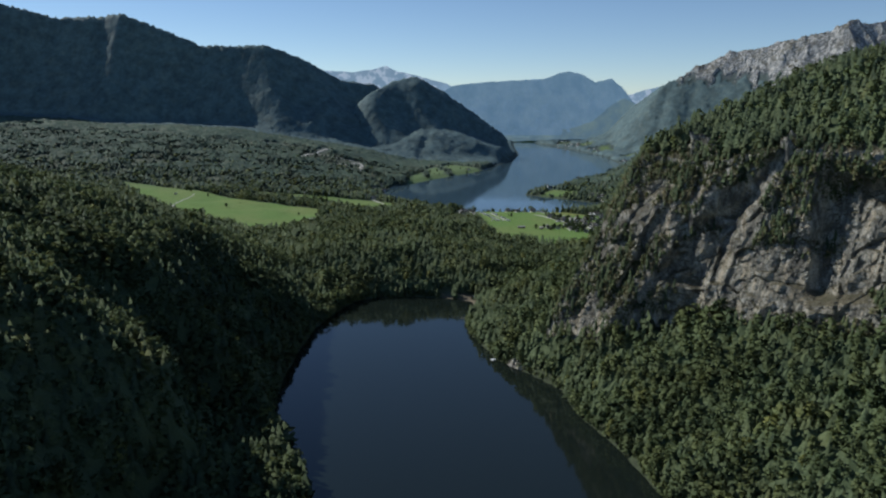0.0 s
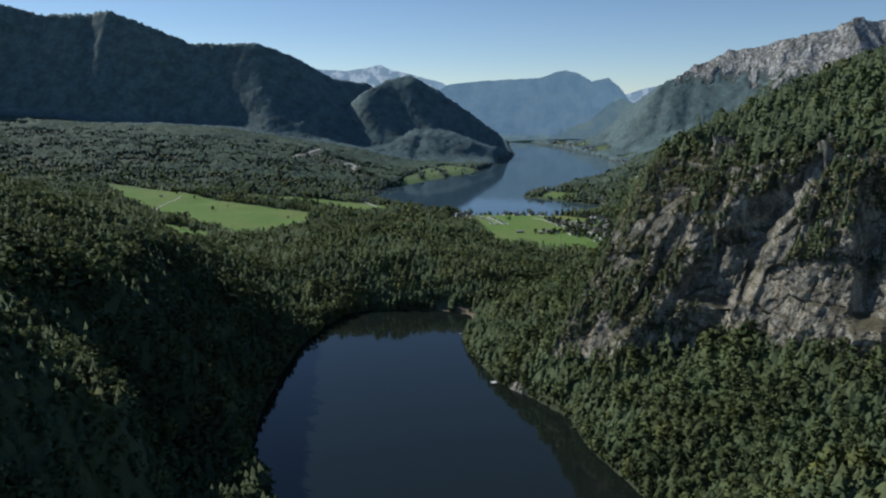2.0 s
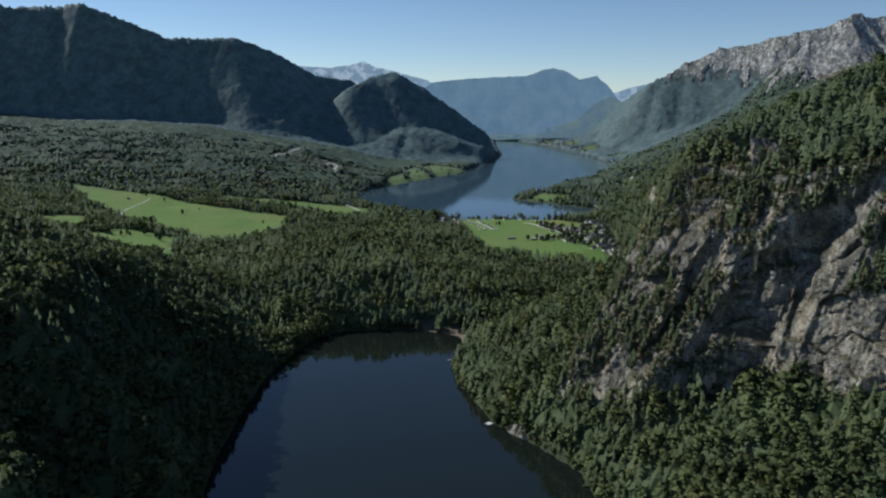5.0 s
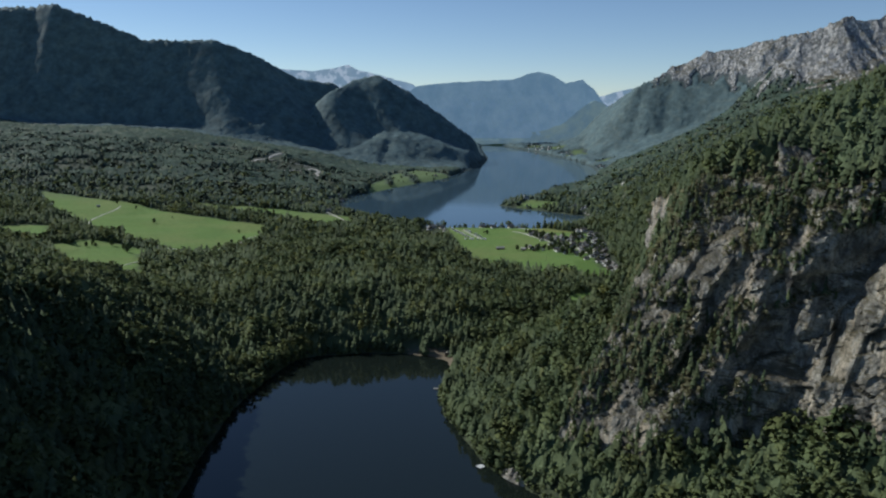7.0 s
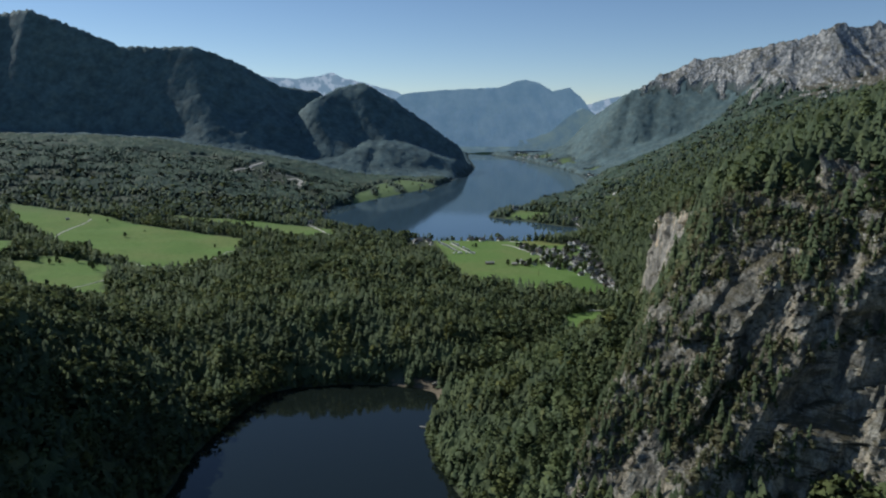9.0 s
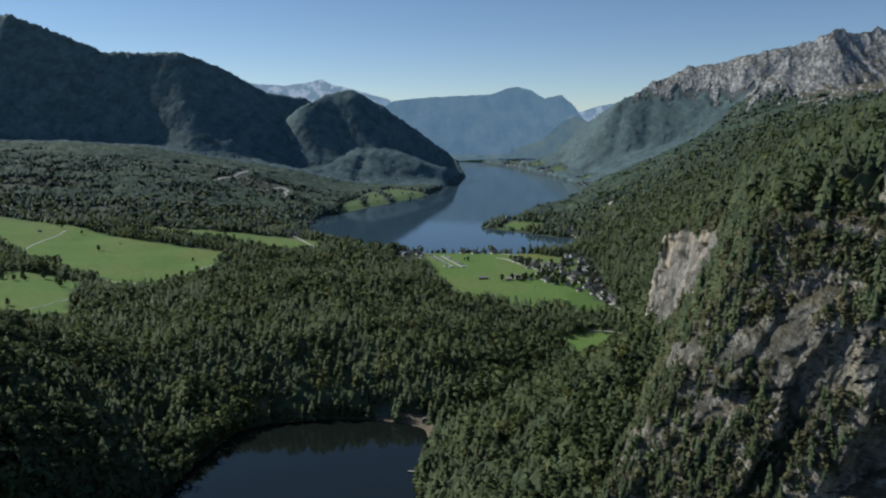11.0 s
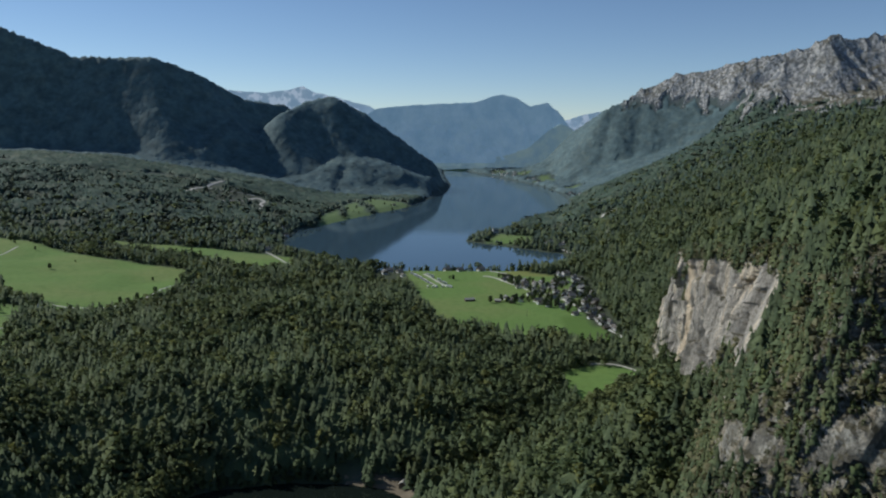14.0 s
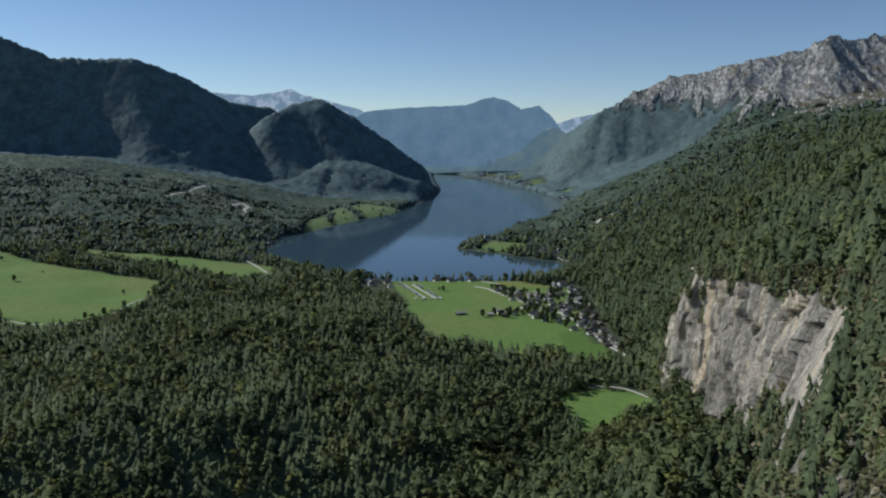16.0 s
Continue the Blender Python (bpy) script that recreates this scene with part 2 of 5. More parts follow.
def height(x, y, rough=True):
    x, y = np.asarray(x, float), np.asarray(y, float)
    # valley floor and the wooded moraine between the lakes
    z = 9 + 0.03 * np.clip(-120 - x, 0, 900) + 0.018 * np.clip(-500 - x, 0, 900)
    dome = np.exp(-(((x + 85) / 150) ** 2)) * smooth(900, 985, y) * (1 - smooth(1230, 1450, y))
    z = z + 30 * dome + 8 * smooth(895, 930, y) * (1 - smooth(960, 1250, y)) * smooth(220, 60, x)
    z = z + 9 * (fbm(x / 90, y / 90, 3, 5) - 0.5) * smooth(920, 980, y) * (1 - smooth(1200, 1320, y)) * (1 - smooth(60, 130, x))
    z = z + 7 * (fbm(x / 75, y / 75, 3, 61) - 0.5) * smooth(-240, -300, x) * smooth(1200, 1330, y) * (1 - smooth(1900, 2050, y))
    # left side of the small lake
    d = np.interp(y, LEFT_Y, LEFT_X) - x
    d = d + 22 * (fbm(x / 120, y / 120, 3, 11) - 0.5) * smooth(0, 60, d)
    left = np.interp(d, [-400, 0, 100, 170, 400, 900, 1800], [-60, 0, 112, 138, 205, 330, 480]) * np.interp(y, LEFT_Y, LEFT_K)
    # towards the head of the lake a low terrace lies below a steep wooded bank
    bank = np.interp(d, [-400, 0, 40, 92, 106, 119, 172, 200, 260, 400, 900, 1800], [-60, 0, 8, 13, 30, 62, 103, 123, 152, 205, 330, 480])
    near = 1 - smooth(490, 570, y)
    z = np.where(d > 0, z + left * (1 - near) + bank * near, z)
    # a rib runs down the bank, with a gully on either side of it
    z = z + 9 * np.exp(-(((x + 195) / 45) ** 2) - ((y - 428) / 34) ** 2) - 20 * np.exp(-(((x + 178) / 40) ** 2) - ((y - 512) / 32) ** 2) - 16 * np.exp(-(((x + 165) / 55) ** 2) - ((y - 345) / 48) ** 2)
    # right side: apron, crag, hill above
    f = np.interp(y, SEC_Y, FOOT_X)
    d = x - f
    bx, bz = np.interp(y, CRAG_Y, BASE_X), np.interp(y, CRAG_Y, BASE_Z)
    tx, tz = np.interp(y, CRAG_Y, TOP_X), np.interp(y, CRAG_Y, TOP_Z)
    low = 9 + (bz - 9) * np.clip(d / np.maximum(bx - f, 1), 0, 1)
    mid = bz + (tz - bz) * np.clip((x - bx) / np.maximum(tx - bx, 1), 0, 1)
    over = np.clip(x - tx, 0, 3000)
    top = tz + np.interp(y, [650, 1000], [0.54, 0.74]) * over * (1 - np.clip(over / 900, 0, 0.62))
    crag = np.where(x < bx, low, np.where(x < tx, mid, top))
    slope = 9 + np.interp(d, [0, 150, 500, 1500], [0, 78, 240, 520]) * (1 - 0.35 * smooth(2300, 3300, y)) * (1 - 0.9 * smooth(4300, 4700, y))
    w = smooth(1120, 1330, y)
    right = crag * (1 - w) + slope * w
    z = np.where(d > 0, np.maximum(z, right), z)
    # the mountains round the far lake
    wob = 1 - 0.3 * (fbm(x / 420, y / 420, 3, 21, True) - 0.6) if rough else 1
    # below the crests the slopes wander into spurs and hollows
    sway = 190 * (fbm(x / 230, y / 230, 3, 47) - 0.5) * (1 - smooth(3120, 3270, y)) if rough else 0
    x, plain_x = x + sway, x
    m = ridge(x, y, LEFT_CREST, np.interp(x, [-1150, -850, -660, -450], [1.6, 1.5, 1.16, 0.95]), 365 + 60 * vnoise(x / 260, y * 0, 44), np.interp(x, [-1100, -600, -300], [0.22, 0.36, 0.5]), 0.55 + 0.45 * wob)
    m = np.maximum(m, ridge(x, y, HILL_CREST, 0.98, 225, 0.5, 0.4 + 0.6 * wob, 0.4))
    x = plain_x
    m = np.maximum(m, ridge(x, y, RIGHT_CREST, 1.1, 330, 0.3, wob))
    m = np.maximum(m, ridge(x, y, PEAK_CREST, 1.2, 180, 0.5, wob))
    rise = np.interp(x, [-800, -450, -200], [0.11, 0.07, 0.03]) * np.clip(y - 2000, 0, 1000)
    foothill = rise * (1 - smooth(3000, 3600, y)) * smooth(-60, -260, x) + 26 * fbm(x / 210, y / 210, 3, 41) * smooth(-250, -480, x) * smooth(2000, 2350, y) * (1 - smooth(2700, 2950, y))
    z = z + foothill
    far = smooth(1500, 2000, y)
    z = np.where(far > 0, z * (1 - far) + far * smax(z, m, 30), z)
    # bare high limestone, cut by gullies
    z = z + 46 * (fbm(x / 150, y / 150, 4, 71, True) - 0.66) * smooth(250, 420, z) * smooth(600, 900, x) * smooth(1700, 2100, y)
    # lake basins
    for poly, level, bank in ((SMALL_LAKE, TOP_LEVEL, 10), (BIG_LAKE, BIG_LEVEL, 40)):
        s = sdf(x, y, poly)
        z = np.where(s > 0, level + np.maximum(z - level, 0.5) * (0.12 + 0.88 * smooth(0, bank, s)), level - np.minimum(14, 0.35 * -s))
    return z


# ---- materials ----
def material(name):
    m = bpy.data.materials.new(name)
    m.use_nodes = True
    nt = m.node_tree
    return m, nt, nt.nodes["Principled BSDF"]


def node(nt, kind, **values):
    n = nt.nodes.new(kind)
    for key, value in values.items():
        n.inputs[key].default_value = value
    return n


def ramp(nt, source, stops):
    r = nt.nodes.new("ShaderNodeValToRGB")
    while len(r.color_ramp.elements) < len(stops):
        r.color_ramp.elements.new(0.5)
    for e, (p, c) in zip(r.color_ramp.elements, stops):
        e.position, e.color = p, (*c, 1)
    nt.links.new(source, r.inputs["Fac"])
    return r.outputs["Color"]


def noise_out(nt, scale, detail=4.0, rough=0.55, stretch=(1, 1, 1)):
    co = nt.nodes.new("ShaderNodeTexCoord")
    mp = nt.nodes.new("ShaderNodeMapping")
    mp.inputs["Scale"].default_value = stretch
    nt.links.new(co.outputs["Object"], mp.inputs["Vector"])
    n = node(nt, "ShaderNodeTexNoise", Scale=scale, Detail=detail, Roughness=rough)
    nt.links.new(mp.outputs["Vector"], n.inputs["Vector"])
    return n.outputs["Fac"]


def fall_noise(nt, scale, detail, rough, flow):
    """Noise drawn out along the fall line of a wall that runs up the valley."""
    co = nt.nodes.new("ShaderNodeTexCoord")
    xyz = []
    for axis in ((0.1, 0, 0), (0, 1, 0.02), (0, 0, flow)):
        d = nt.nodes.new("ShaderNodeVectorMath")
        d.operation = "DOT_PRODUCT"
        d.inputs[1].default_value = axis
        nt.links.new(co.outputs["Object"], d.inputs[0])
        xyz.append(d.outputs["Value"])
    c = nt.nodes.new("ShaderNodeCombineXYZ")
    for k in range(3):
        nt.links.new(xyz[k], c.inputs[k])
    n = node(nt, "ShaderNodeTexNoise", Scale=scale, Detail=float(detail), Roughness=rough)
    nt.links.new(c.outputs["Vector"], n.inputs["Vector"])
    return n.outputs["Fac"]


def mixed(nt, fac, a, b, mode="MIX"):
    mx = nt.nodes.new("ShaderNodeMix")
    mx.data_type, mx.blend_type = "RGBA", mode
    for sock, value in ((mx.inputs[0], fac), (mx.inputs[6], a), (mx.inputs[7], b)):
        if isinstance(value, bpy.types.NodeSocket):
            nt.links.new(value, sock)
        elif isinstance(value, tuple):
            sock.default_value = (*value, 1)
        else:
            sock.default_value = value
    return mx.outputs[2]


def bump(nt, bsdf, source, strength, distance):
    b = node(nt, "ShaderNodeBump", Strength=strength, Distance=distance)
    nt.links.new(source, b.inputs["Height"])
    nt.links.new(b.outputs["Normal"], bsdf.inputs["Normal"])


def attribute(nt, name):
    a = nt.nodes.new("ShaderNodeAttribute")
    a.attribute_name = name
    return a


def ground_material():
    m, nt, p = material("ground")
    n1, n2, n3 = noise_out(nt, 0.02, 6), noise_out(nt, 0.12, 5), noise_out(nt, 0.6, 4)
    forest = mixed(nt, n1, (0.058, 0.074, 0.040), (0.090, 0.105, 0.055))
    forest = mixed(nt, ramp(nt, n2, [(0.4, (0, 0, 0)), (0.62, (1, 1, 1))]), forest, (0.050, 0.060, 0.036))
    # far ground: bluish tones with the haze painted into them
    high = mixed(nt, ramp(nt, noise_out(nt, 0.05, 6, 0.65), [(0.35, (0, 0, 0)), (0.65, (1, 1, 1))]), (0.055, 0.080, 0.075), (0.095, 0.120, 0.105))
    forest = mixed(nt, attribute(nt, "haze_mix").outputs["Fac"], forest, high)
    grass = mixed(nt, n1, (0.130, 0.225, 0.056), (0.186, 0.276, 0.072))
    grass = mixed(nt, ramp(nt, noise_out(nt, 0.006, 3), [(0.45, (0, 0, 0)), (0.6, (0.8, 0.8, 0.8))]), grass, (0.208, 0.250, 0.081))
    grass = mixed(nt, ramp(nt, n2, [(0.45, (0, 0, 0)), (0.7, (0.7, 0.7, 0.7))]), grass, (0.120, 0.190, 0.048))
    pc = attribute(nt, "parcel").outputs["Fac"]
    grass = mixed(nt, ramp(nt, pc, [(0.55, (0, 0, 0)), (0.8, (0.8, 0.8, 0.8))]), grass, (0.22, 0.23, 0.07))
    grass = mixed(nt, ramp(nt, pc, [(0.2, (0.8, 0.8, 0.8)), (0.45, (0, 0, 0))]), grass, (0.11, 0.185, 0.040))
    # far grass is greyed for haze too
    grass = mixed(nt, attribute(nt, "haze_mix").outputs["Fac"], grass, mixed(nt, n2, (0.122, 0.182, 0.076), (0.155, 0.205, 0.090)))
    rock = mixed(nt, n2, (0.15, 0.155, 0.16), (0.33, 0.335, 0.335))
    rock = mixed(nt, ramp(nt, n3, [(0.42, (0.8, 0.8, 0.8)), (0.55, (0, 0, 0))]), rock, (0.11, 0.115, 0.12))
    a = attribute(nt, "cover")
    sep = nt.nodes.new("ShaderNodeSeparateColor")
    nt.links.new(a.outputs["Color"], sep.inputs["Color"])
    c = mixed(nt, sep.outputs["Red"], forest, grass)
    c = mixed(nt, sep.outputs["Green"], c, rock)
    c = mixed(nt, sep.outputs["Blue"], c, mixed(nt, n2, (0.085, 0.100, 0.070), (0.135, 0.146, 0.100)))
    nt.links.new(c, p.inputs["Base Color"])
    p.inputs["Roughness"].default_value = 0.9
    p.inputs["Specular IOR Level"].default_value = 0.15
    bump(nt, p, n3, 0.5, 1.2)
    return m


def water_material(name, colour, scale, strength):
    m, nt, p = material(name)
    p.inputs["Base Color"].default_value = (*colour, 1)
    p.inputs["Roughness"].default_value = 0.06
    p.inputs["IOR"].default_value = 1.36
    bump(nt, p, noise_out(nt, scale, 3), strength, 0.05)
    return m


def leaf_material(name, dark, light, autumn, share=0.5, haze_sheen=0.25, grain=0.9):
    """Leaves and needles: thin, so that they let light through."""
    m, nt, p = material(name)
    a = attribute(nt, "tint")
    c = mixed(nt, ramp(nt, a.outputs["Fac"], [(0.0, (0, 0, 0)), (0.9, (1, 1, 1))]), dark, light)
    c = mixed(nt, ramp(nt, a.outputs["Fac"], [(0.96, (0, 0, 0)), (0.985, (0.8, 0.8, 0.8))]), c, autumn)
    n = noise_out(nt, 0.03, 3)
    stand = ramp(nt, noise_out(nt, 0.022, 4, 0.6), [(0.36, (0.66, 0.66, 0.66)), (0.62, (1, 1, 1))])
    c = mixed(nt, ramp(nt, n, [(0.5, (0, 0, 0)), (0.72, (0.55, 0.55, 0.55))]), c, autumn)
    c = mixed(nt, ramp(nt, noise_out(nt, grain, 3), [(0.35, (0.74, 0.74, 0.74)), (0.65, (1, 1, 1))]), (0, 0, 0), c)
    c = mixed(nt, stand, (0, 0, 0), c)
    nt.links.new(c, p.inputs["Base Color"])
    p.inputs["Roughness"].default_value = 0.75
    p.inputs["Specular IOR Level"].default_value = 0.12
    # blue-tinted sheen lays a faint haze over the foliage
    p.inputs["Sheen Weight"].default_value = haze_sheen
    p.inputs["Sheen Roughness"].default_value = 0.6
    p.inputs["Sheen Tint"].default_value = (0.55, 0.80, 1.0, 1)
    tr = nt.nodes.new("ShaderNodeBsdfTranslucent")
    nt.links.new(c, tr.inputs["Color"])
    mx = nt.nodes.new("ShaderNodeMixShader")
    mx.inputs["Fac"].default_value = share
    nt.links.new(p.outputs["BSDF"], mx.inputs[1])
    nt.links.new(tr.outputs["BSDF"], mx.inputs[2])
    nt.links.new(mx.outputs["Shader"], nt.nodes["Material Output"].inputs["Surface"])
    return m


def plain_material(name, a, b, scale, rough=0.8, metal=0.0):
    """Two close tones mottled at a real-world scale."""
    m, nt, p = material(name)
    n = noise_out(nt, scale, 5)
    nt.links.new(mixed(nt, n, a, b), p.inputs["Base Color"])
    p.inputs["Roughness"].default_value = rough
    p.inputs["Metallic"].default_value = metal
    bump(nt, p, n, 0.15, 0.02)
    return m


def rock_material(name, dark, pale, warm, flow, mossy=False):
    """Limestone: pale and dark water streaks, rust, moss on ledges; a fresh warm break where the face has scaled off."""
    m, nt, p = material(name)
    big, mid, fine = noise_out(nt, 0.018, 5), noise_out(nt, 0.11, 6, 0.65), noise_out(nt, 0.8, 5, 0.65)
    if flow < 0.2:
        streak, thin = fall_noise(nt, 0.11, 6, 0.68, flow), fall_noise(nt, 0.30, 5, 0.64, flow * 0.7)
    else:
        streak, thin = noise_out(nt, 0.11, 6, 0.66, (1, 1, flow)), noise_out(nt, 0.30, 5, 0.62, (1, 1, flow * 0.7))
    base = mid if flow > 0.2 else mixed(nt, 0.38, streak, mid)
    c = mixed(nt, ramp(nt, base, [(0.40, (0, 0, 0)), (0.58, (1, 1, 1))]), dark, pale)
    k = 0.55 if flow < 0.2 else 1.0
    c = mixed(nt, ramp(nt, streak, [(0.38, (0.85 * k,) * 3), (0.5, (0, 0, 0))]), c, tuple(0.62 * v for v in dark))
    c = mixed(nt, ramp(nt, thin, [(0.40, (0.6 * k,) * 3), (0.52, (0, 0, 0))]), c, tuple(0.8 * v for v in dark))
    c = mixed(nt, ramp(nt, streak, [(0.525, (0, 0, 0)), (0.59, (0.85, 0.85, 0.85))]), c, warm)
    c = mixed(nt, ramp(nt, fine, [(0.34, (0.7 * k,) * 3), (0.48, (0, 0, 0))]), c, tuple(0.45 * v for v in dark))
    co = nt.nodes.new("ShaderNodeTexCoord")
    mp = nt.nodes.new("ShaderNodeMapping")
    mp.inputs["Rotation"].default_value = (0, 0, 0) if flow < 0.2 else (0.3, 0.5, 0.2)
    mp.inputs["Scale"].default_value = (0.3 if flow < 0.2 else 1, 1, max(0.2, 2 * flow))
    nt.links.new(co.outputs["Object"], mp.inputs["Vector"])
    wob = node(nt, "ShaderNodeTexNoise", Scale=0.12, Detail=4.0)
    nt.links.new(mp.outputs["Vector"], wob.inputs["Vector"])
    vor = node(nt, "ShaderNodeTexVoronoi", Scale=0.11)
    vor.feature = "DISTANCE_TO_EDGE"
    shift = mixed(nt, 0.82, mp.outputs["Vector"], wob.outputs["Color"], "LINEAR_LIGHT")
    nt.links.new(shift, vor.inputs["Vector"])
    c = mixed(nt, ramp(nt, vor.outputs["Distance"], [(0.0, (0.45, 0.45, 0.45)), (0.05, (0, 0, 0))]), c, tuple(0.4 * v for v in dark))
    if flow < 0.2:
        scale = ramp(nt, attribute(nt, "fresh").outputs["Fac"], [(0.35, (0, 0, 0)), (0.6, (0.9, 0.9, 0.9))])
        c = mixed(nt, scale, c, mixed(nt, thin, (0.93, 0.80, 0.58), (0.62, 0.47, 0.30)))
    # moss and turf where the rock lies flatter
    geo = nt.nodes.new("ShaderNodeNewGeometry")
    sep = nt.nodes.new("ShaderNodeSeparateXYZ")
    nt.links.new(geo.outputs["True Normal"], sep.inputs["Vector"])
    turf = ramp(nt, sep.outputs["Z"], [(0.45 if mossy else 0.6, (0, 0, 0)), (0.75 if mossy else 0.85, (0.85, 0.85, 0.85))])
    c = mixed(nt, turf, c, mixed(nt, mid, (0.085, 0.080, 0.045), (0.150, 0.130, 0.075)))
    c = mixed(nt, ramp(nt, big, [(0.55, (0, 0, 0)), (0.66, (0.45 * k * k,) * 3)]), c, (0.14, 0.125, 0.085))
    nt.links.new(c, p.inputs["Base Color"])
    p.inputs["Roughness"].default_value = 0.92
    p.inputs["Specular IOR Level"].default_value = 0.15
    # relief: blocks, then chips
    blocks = node(nt, "ShaderNodeBump", Strength=0.8, Distance=5.0)
    nt.links.new(noise_out(nt, 0.22, 6, 0.7, (1, 1, max(0.3, flow))), blocks.inputs["Height"])
    chips = node(nt, "ShaderNodeBump", Strength=0.9, Distance=1.6)
    nt.links.new(fine, chips.inputs["Height"])
    nt.links.new(blocks.outputs["Normal"], chips.inputs["Normal"])
    nt.links.new(chips.outputs["Normal"], p.inputs["Normal"])
    return m


MAT_ROCK = rock_material("grey_limestone", (0.228, 0.217, 0.180), (0.625, 0.598, 0.500), (0.580, 0.505, 0.370), 0.35, True)
MAT_HIGH = rock_material("weathered_high_limestone", (0.226, 0.226, 0.216), (0.641, 0.635, 0.600), (0.712, 0.676, 0.605), 0.4)
MAT_ROCK_PALE = rock_material("pale_limestone", (0.385, 0.358, 0.303), (0.800, 0.735, 0.615), (0.870, 0.740, 0.540), 0.07)
MAT_GROUND = ground_material()
MAT_LAKE = water_material("dark_lake_water", (0.011, 0.016, 0.013), 0.5, 0.05)
MAT_BIG = water_material("blue_lake_water", (0.054, 0.090, 0.113), 0.3, 0.2)
MAT_SPRUCE = leaf_material("spruce_needles", (0.106, 0.144, 0.070), (0.160, 0.201, 0.094), (0.204, 0.220, 0.086), 0.12, 0.03)
MAT_BROAD = leaf_material("broadleaf", (0.124, 0.170, 0.076), (0.192, 0.234, 0.098), (0.262, 0.270, 0.078), 0.3, 0.03)
MAT_BRUSH = leaf_material("dry_olive_brush", (0.200, 0.205, 0.104), (0.290, 0.276, 0.140), (0.300, 0.262, 0.138), 0.3, 0.06)
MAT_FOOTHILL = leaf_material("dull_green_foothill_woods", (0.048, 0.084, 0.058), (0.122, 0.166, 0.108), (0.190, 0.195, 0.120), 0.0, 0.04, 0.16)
# mountain spruce: distance haze is mixed into the blue-green base colour
MAT_MOUNTAIN = leaf_material("haze_tinted_mountain_spruce", (0.118, 0.178, 0.184), (0.152, 0.216, 0.210), (0.182, 0.220, 0.180), 0.0, 0.06, 0.06)
MAT_PLASTER = plain_material("white_plaster", (0.62, 0.60, 0.56), (0.78, 0.77, 0.74), 0.8)
MAT_TIMBER = plain_material("weathered_timber", (0.095, 0.075, 0.050), (0.19, 0.155, 0.105), 1.5)
MAT_ROOF_GREY = plain_material("grey_shingle_roof", (0.110, 0.110, 0.104), (0.200, 0.197, 0.184), 1.2)
MAT_ROOF_BROWN = plain_material("brown_tile_roof", (0.098, 0.087, 0.070), (0.165, 0.148, 0.120), 1.2)
MAT_ROOF_PALE = plain_material("pale_sheet_roof", (0.42, 0.40, 0.34), (0.56, 0.53, 0.45), 1.0, 0.6)
MAT_PANE = plain_material("dark_window_glass", (0.02, 0.025, 0.03), (0.035, 0.04, 0.05), 0.5, 0.08)
MAT_GRAVEL = plain_material("pale_gravel", (0.44, 0.41, 0.35), (0.62, 0.59, 0.52), 0.4, 0.95)
MAT_SAND = plain_material("tan_gravel_and_reeds", (0.11, 0.092, 0.056), (0.25, 0.20, 0.135), 0.25, 0.95)
MAT_WHITE = plain_material("white_painted_metal", (0.70, 0.70, 0.68), (0.82, 0.82, 0.80), 0.7, 0.35)
MAT_RUBBER = plain_material("black_rubber", (0.015, 0.015, 0.015), (0.03, 0.03, 0.03), 3.0, 0.7)
MAT_BARK = plain_material("grey_brown_bark", (0.07, 0.055, 0.04), (0.15, 0.12, 0.09), 2.0, 0.9)


# ---- meshes from arrays ----
def mesh_object(name, verts, faces, mat, smooth_shade=False):
    """verts (n, 3); faces (m, 3) or (m, 4)."""
    me = bpy.data.meshes.new(name)
    faces = np.asarray(faces, np.int32)
    k = faces.shape[1]
    me.vertices.add(len(verts))
    me.vertices.foreach_set("co", np.asarray(verts, np.float32).ravel())
    me.loops.add(faces.size)
    me.loops.foreach_set("vertex_index", faces.ravel())
    me.polygons.add(len(faces))
    me.polygons.foreach_set("loop_start", np.arange(0, faces.size, k, dtype=np.int32))
    me.polygons.foreach_set("use_smooth", np.full(len(faces), smooth_shade))
    me.update(calc_edges=True)
    me.materials.append(mat)
    return new(name, me)


def grid_faces(rows, cols):
    i = np.arange((rows - 1) * cols).reshape(rows - 1, cols)[:, :-1].ravel()
    return np.stack([i, i + 1, i + cols + 1, i + cols], 1)


def colour_attribute(ob, name, rgb):
    at = ob.data.attributes.new(name, "FLOAT_COLOR", "POINT")
    at.data.foreach_set("color", np.concatenate([rgb, np.ones((len(rgb), 1))], 1).astype(np.float32).ravel())


def float_attribute(ob, name, values):
    at = ob.data.attributes.new(name, "FLOAT", "POINT")
    at.data.foreach_set("value", np.asarray(values, np.float32))


def meadow_mask(x, y):
    s = np.full(np.shape(x), 1e9)
    for poly in MEADOWS:
        s = np.minimum(s, sdf(x, y, poly))
    return s


def rock_mask(x, y, z):
    """Bare rock: crags and the high limestone on the right."""
    u = wall_u(x, y)
    n = fbm(x / 40, y / 40, 4, 33)
    crag = smooth(-0.12, 0.05, u) * (1 - smooth(0.9, 1.03, u)) * (1 - smooth(1080, 1160, y)) * smooth(100, 350, y)
    high = smooth(300, 380, z + 170 * (n - 0.5) + 0.05 * (1500 - np.clip(y - 1500, 0, 2500))) * smooth(800, 1000, x) * smooth(1500, 1900, y)
    return np.clip(np.maximum(crag * smooth(0.3, 0.5, n), high), 0, 1)


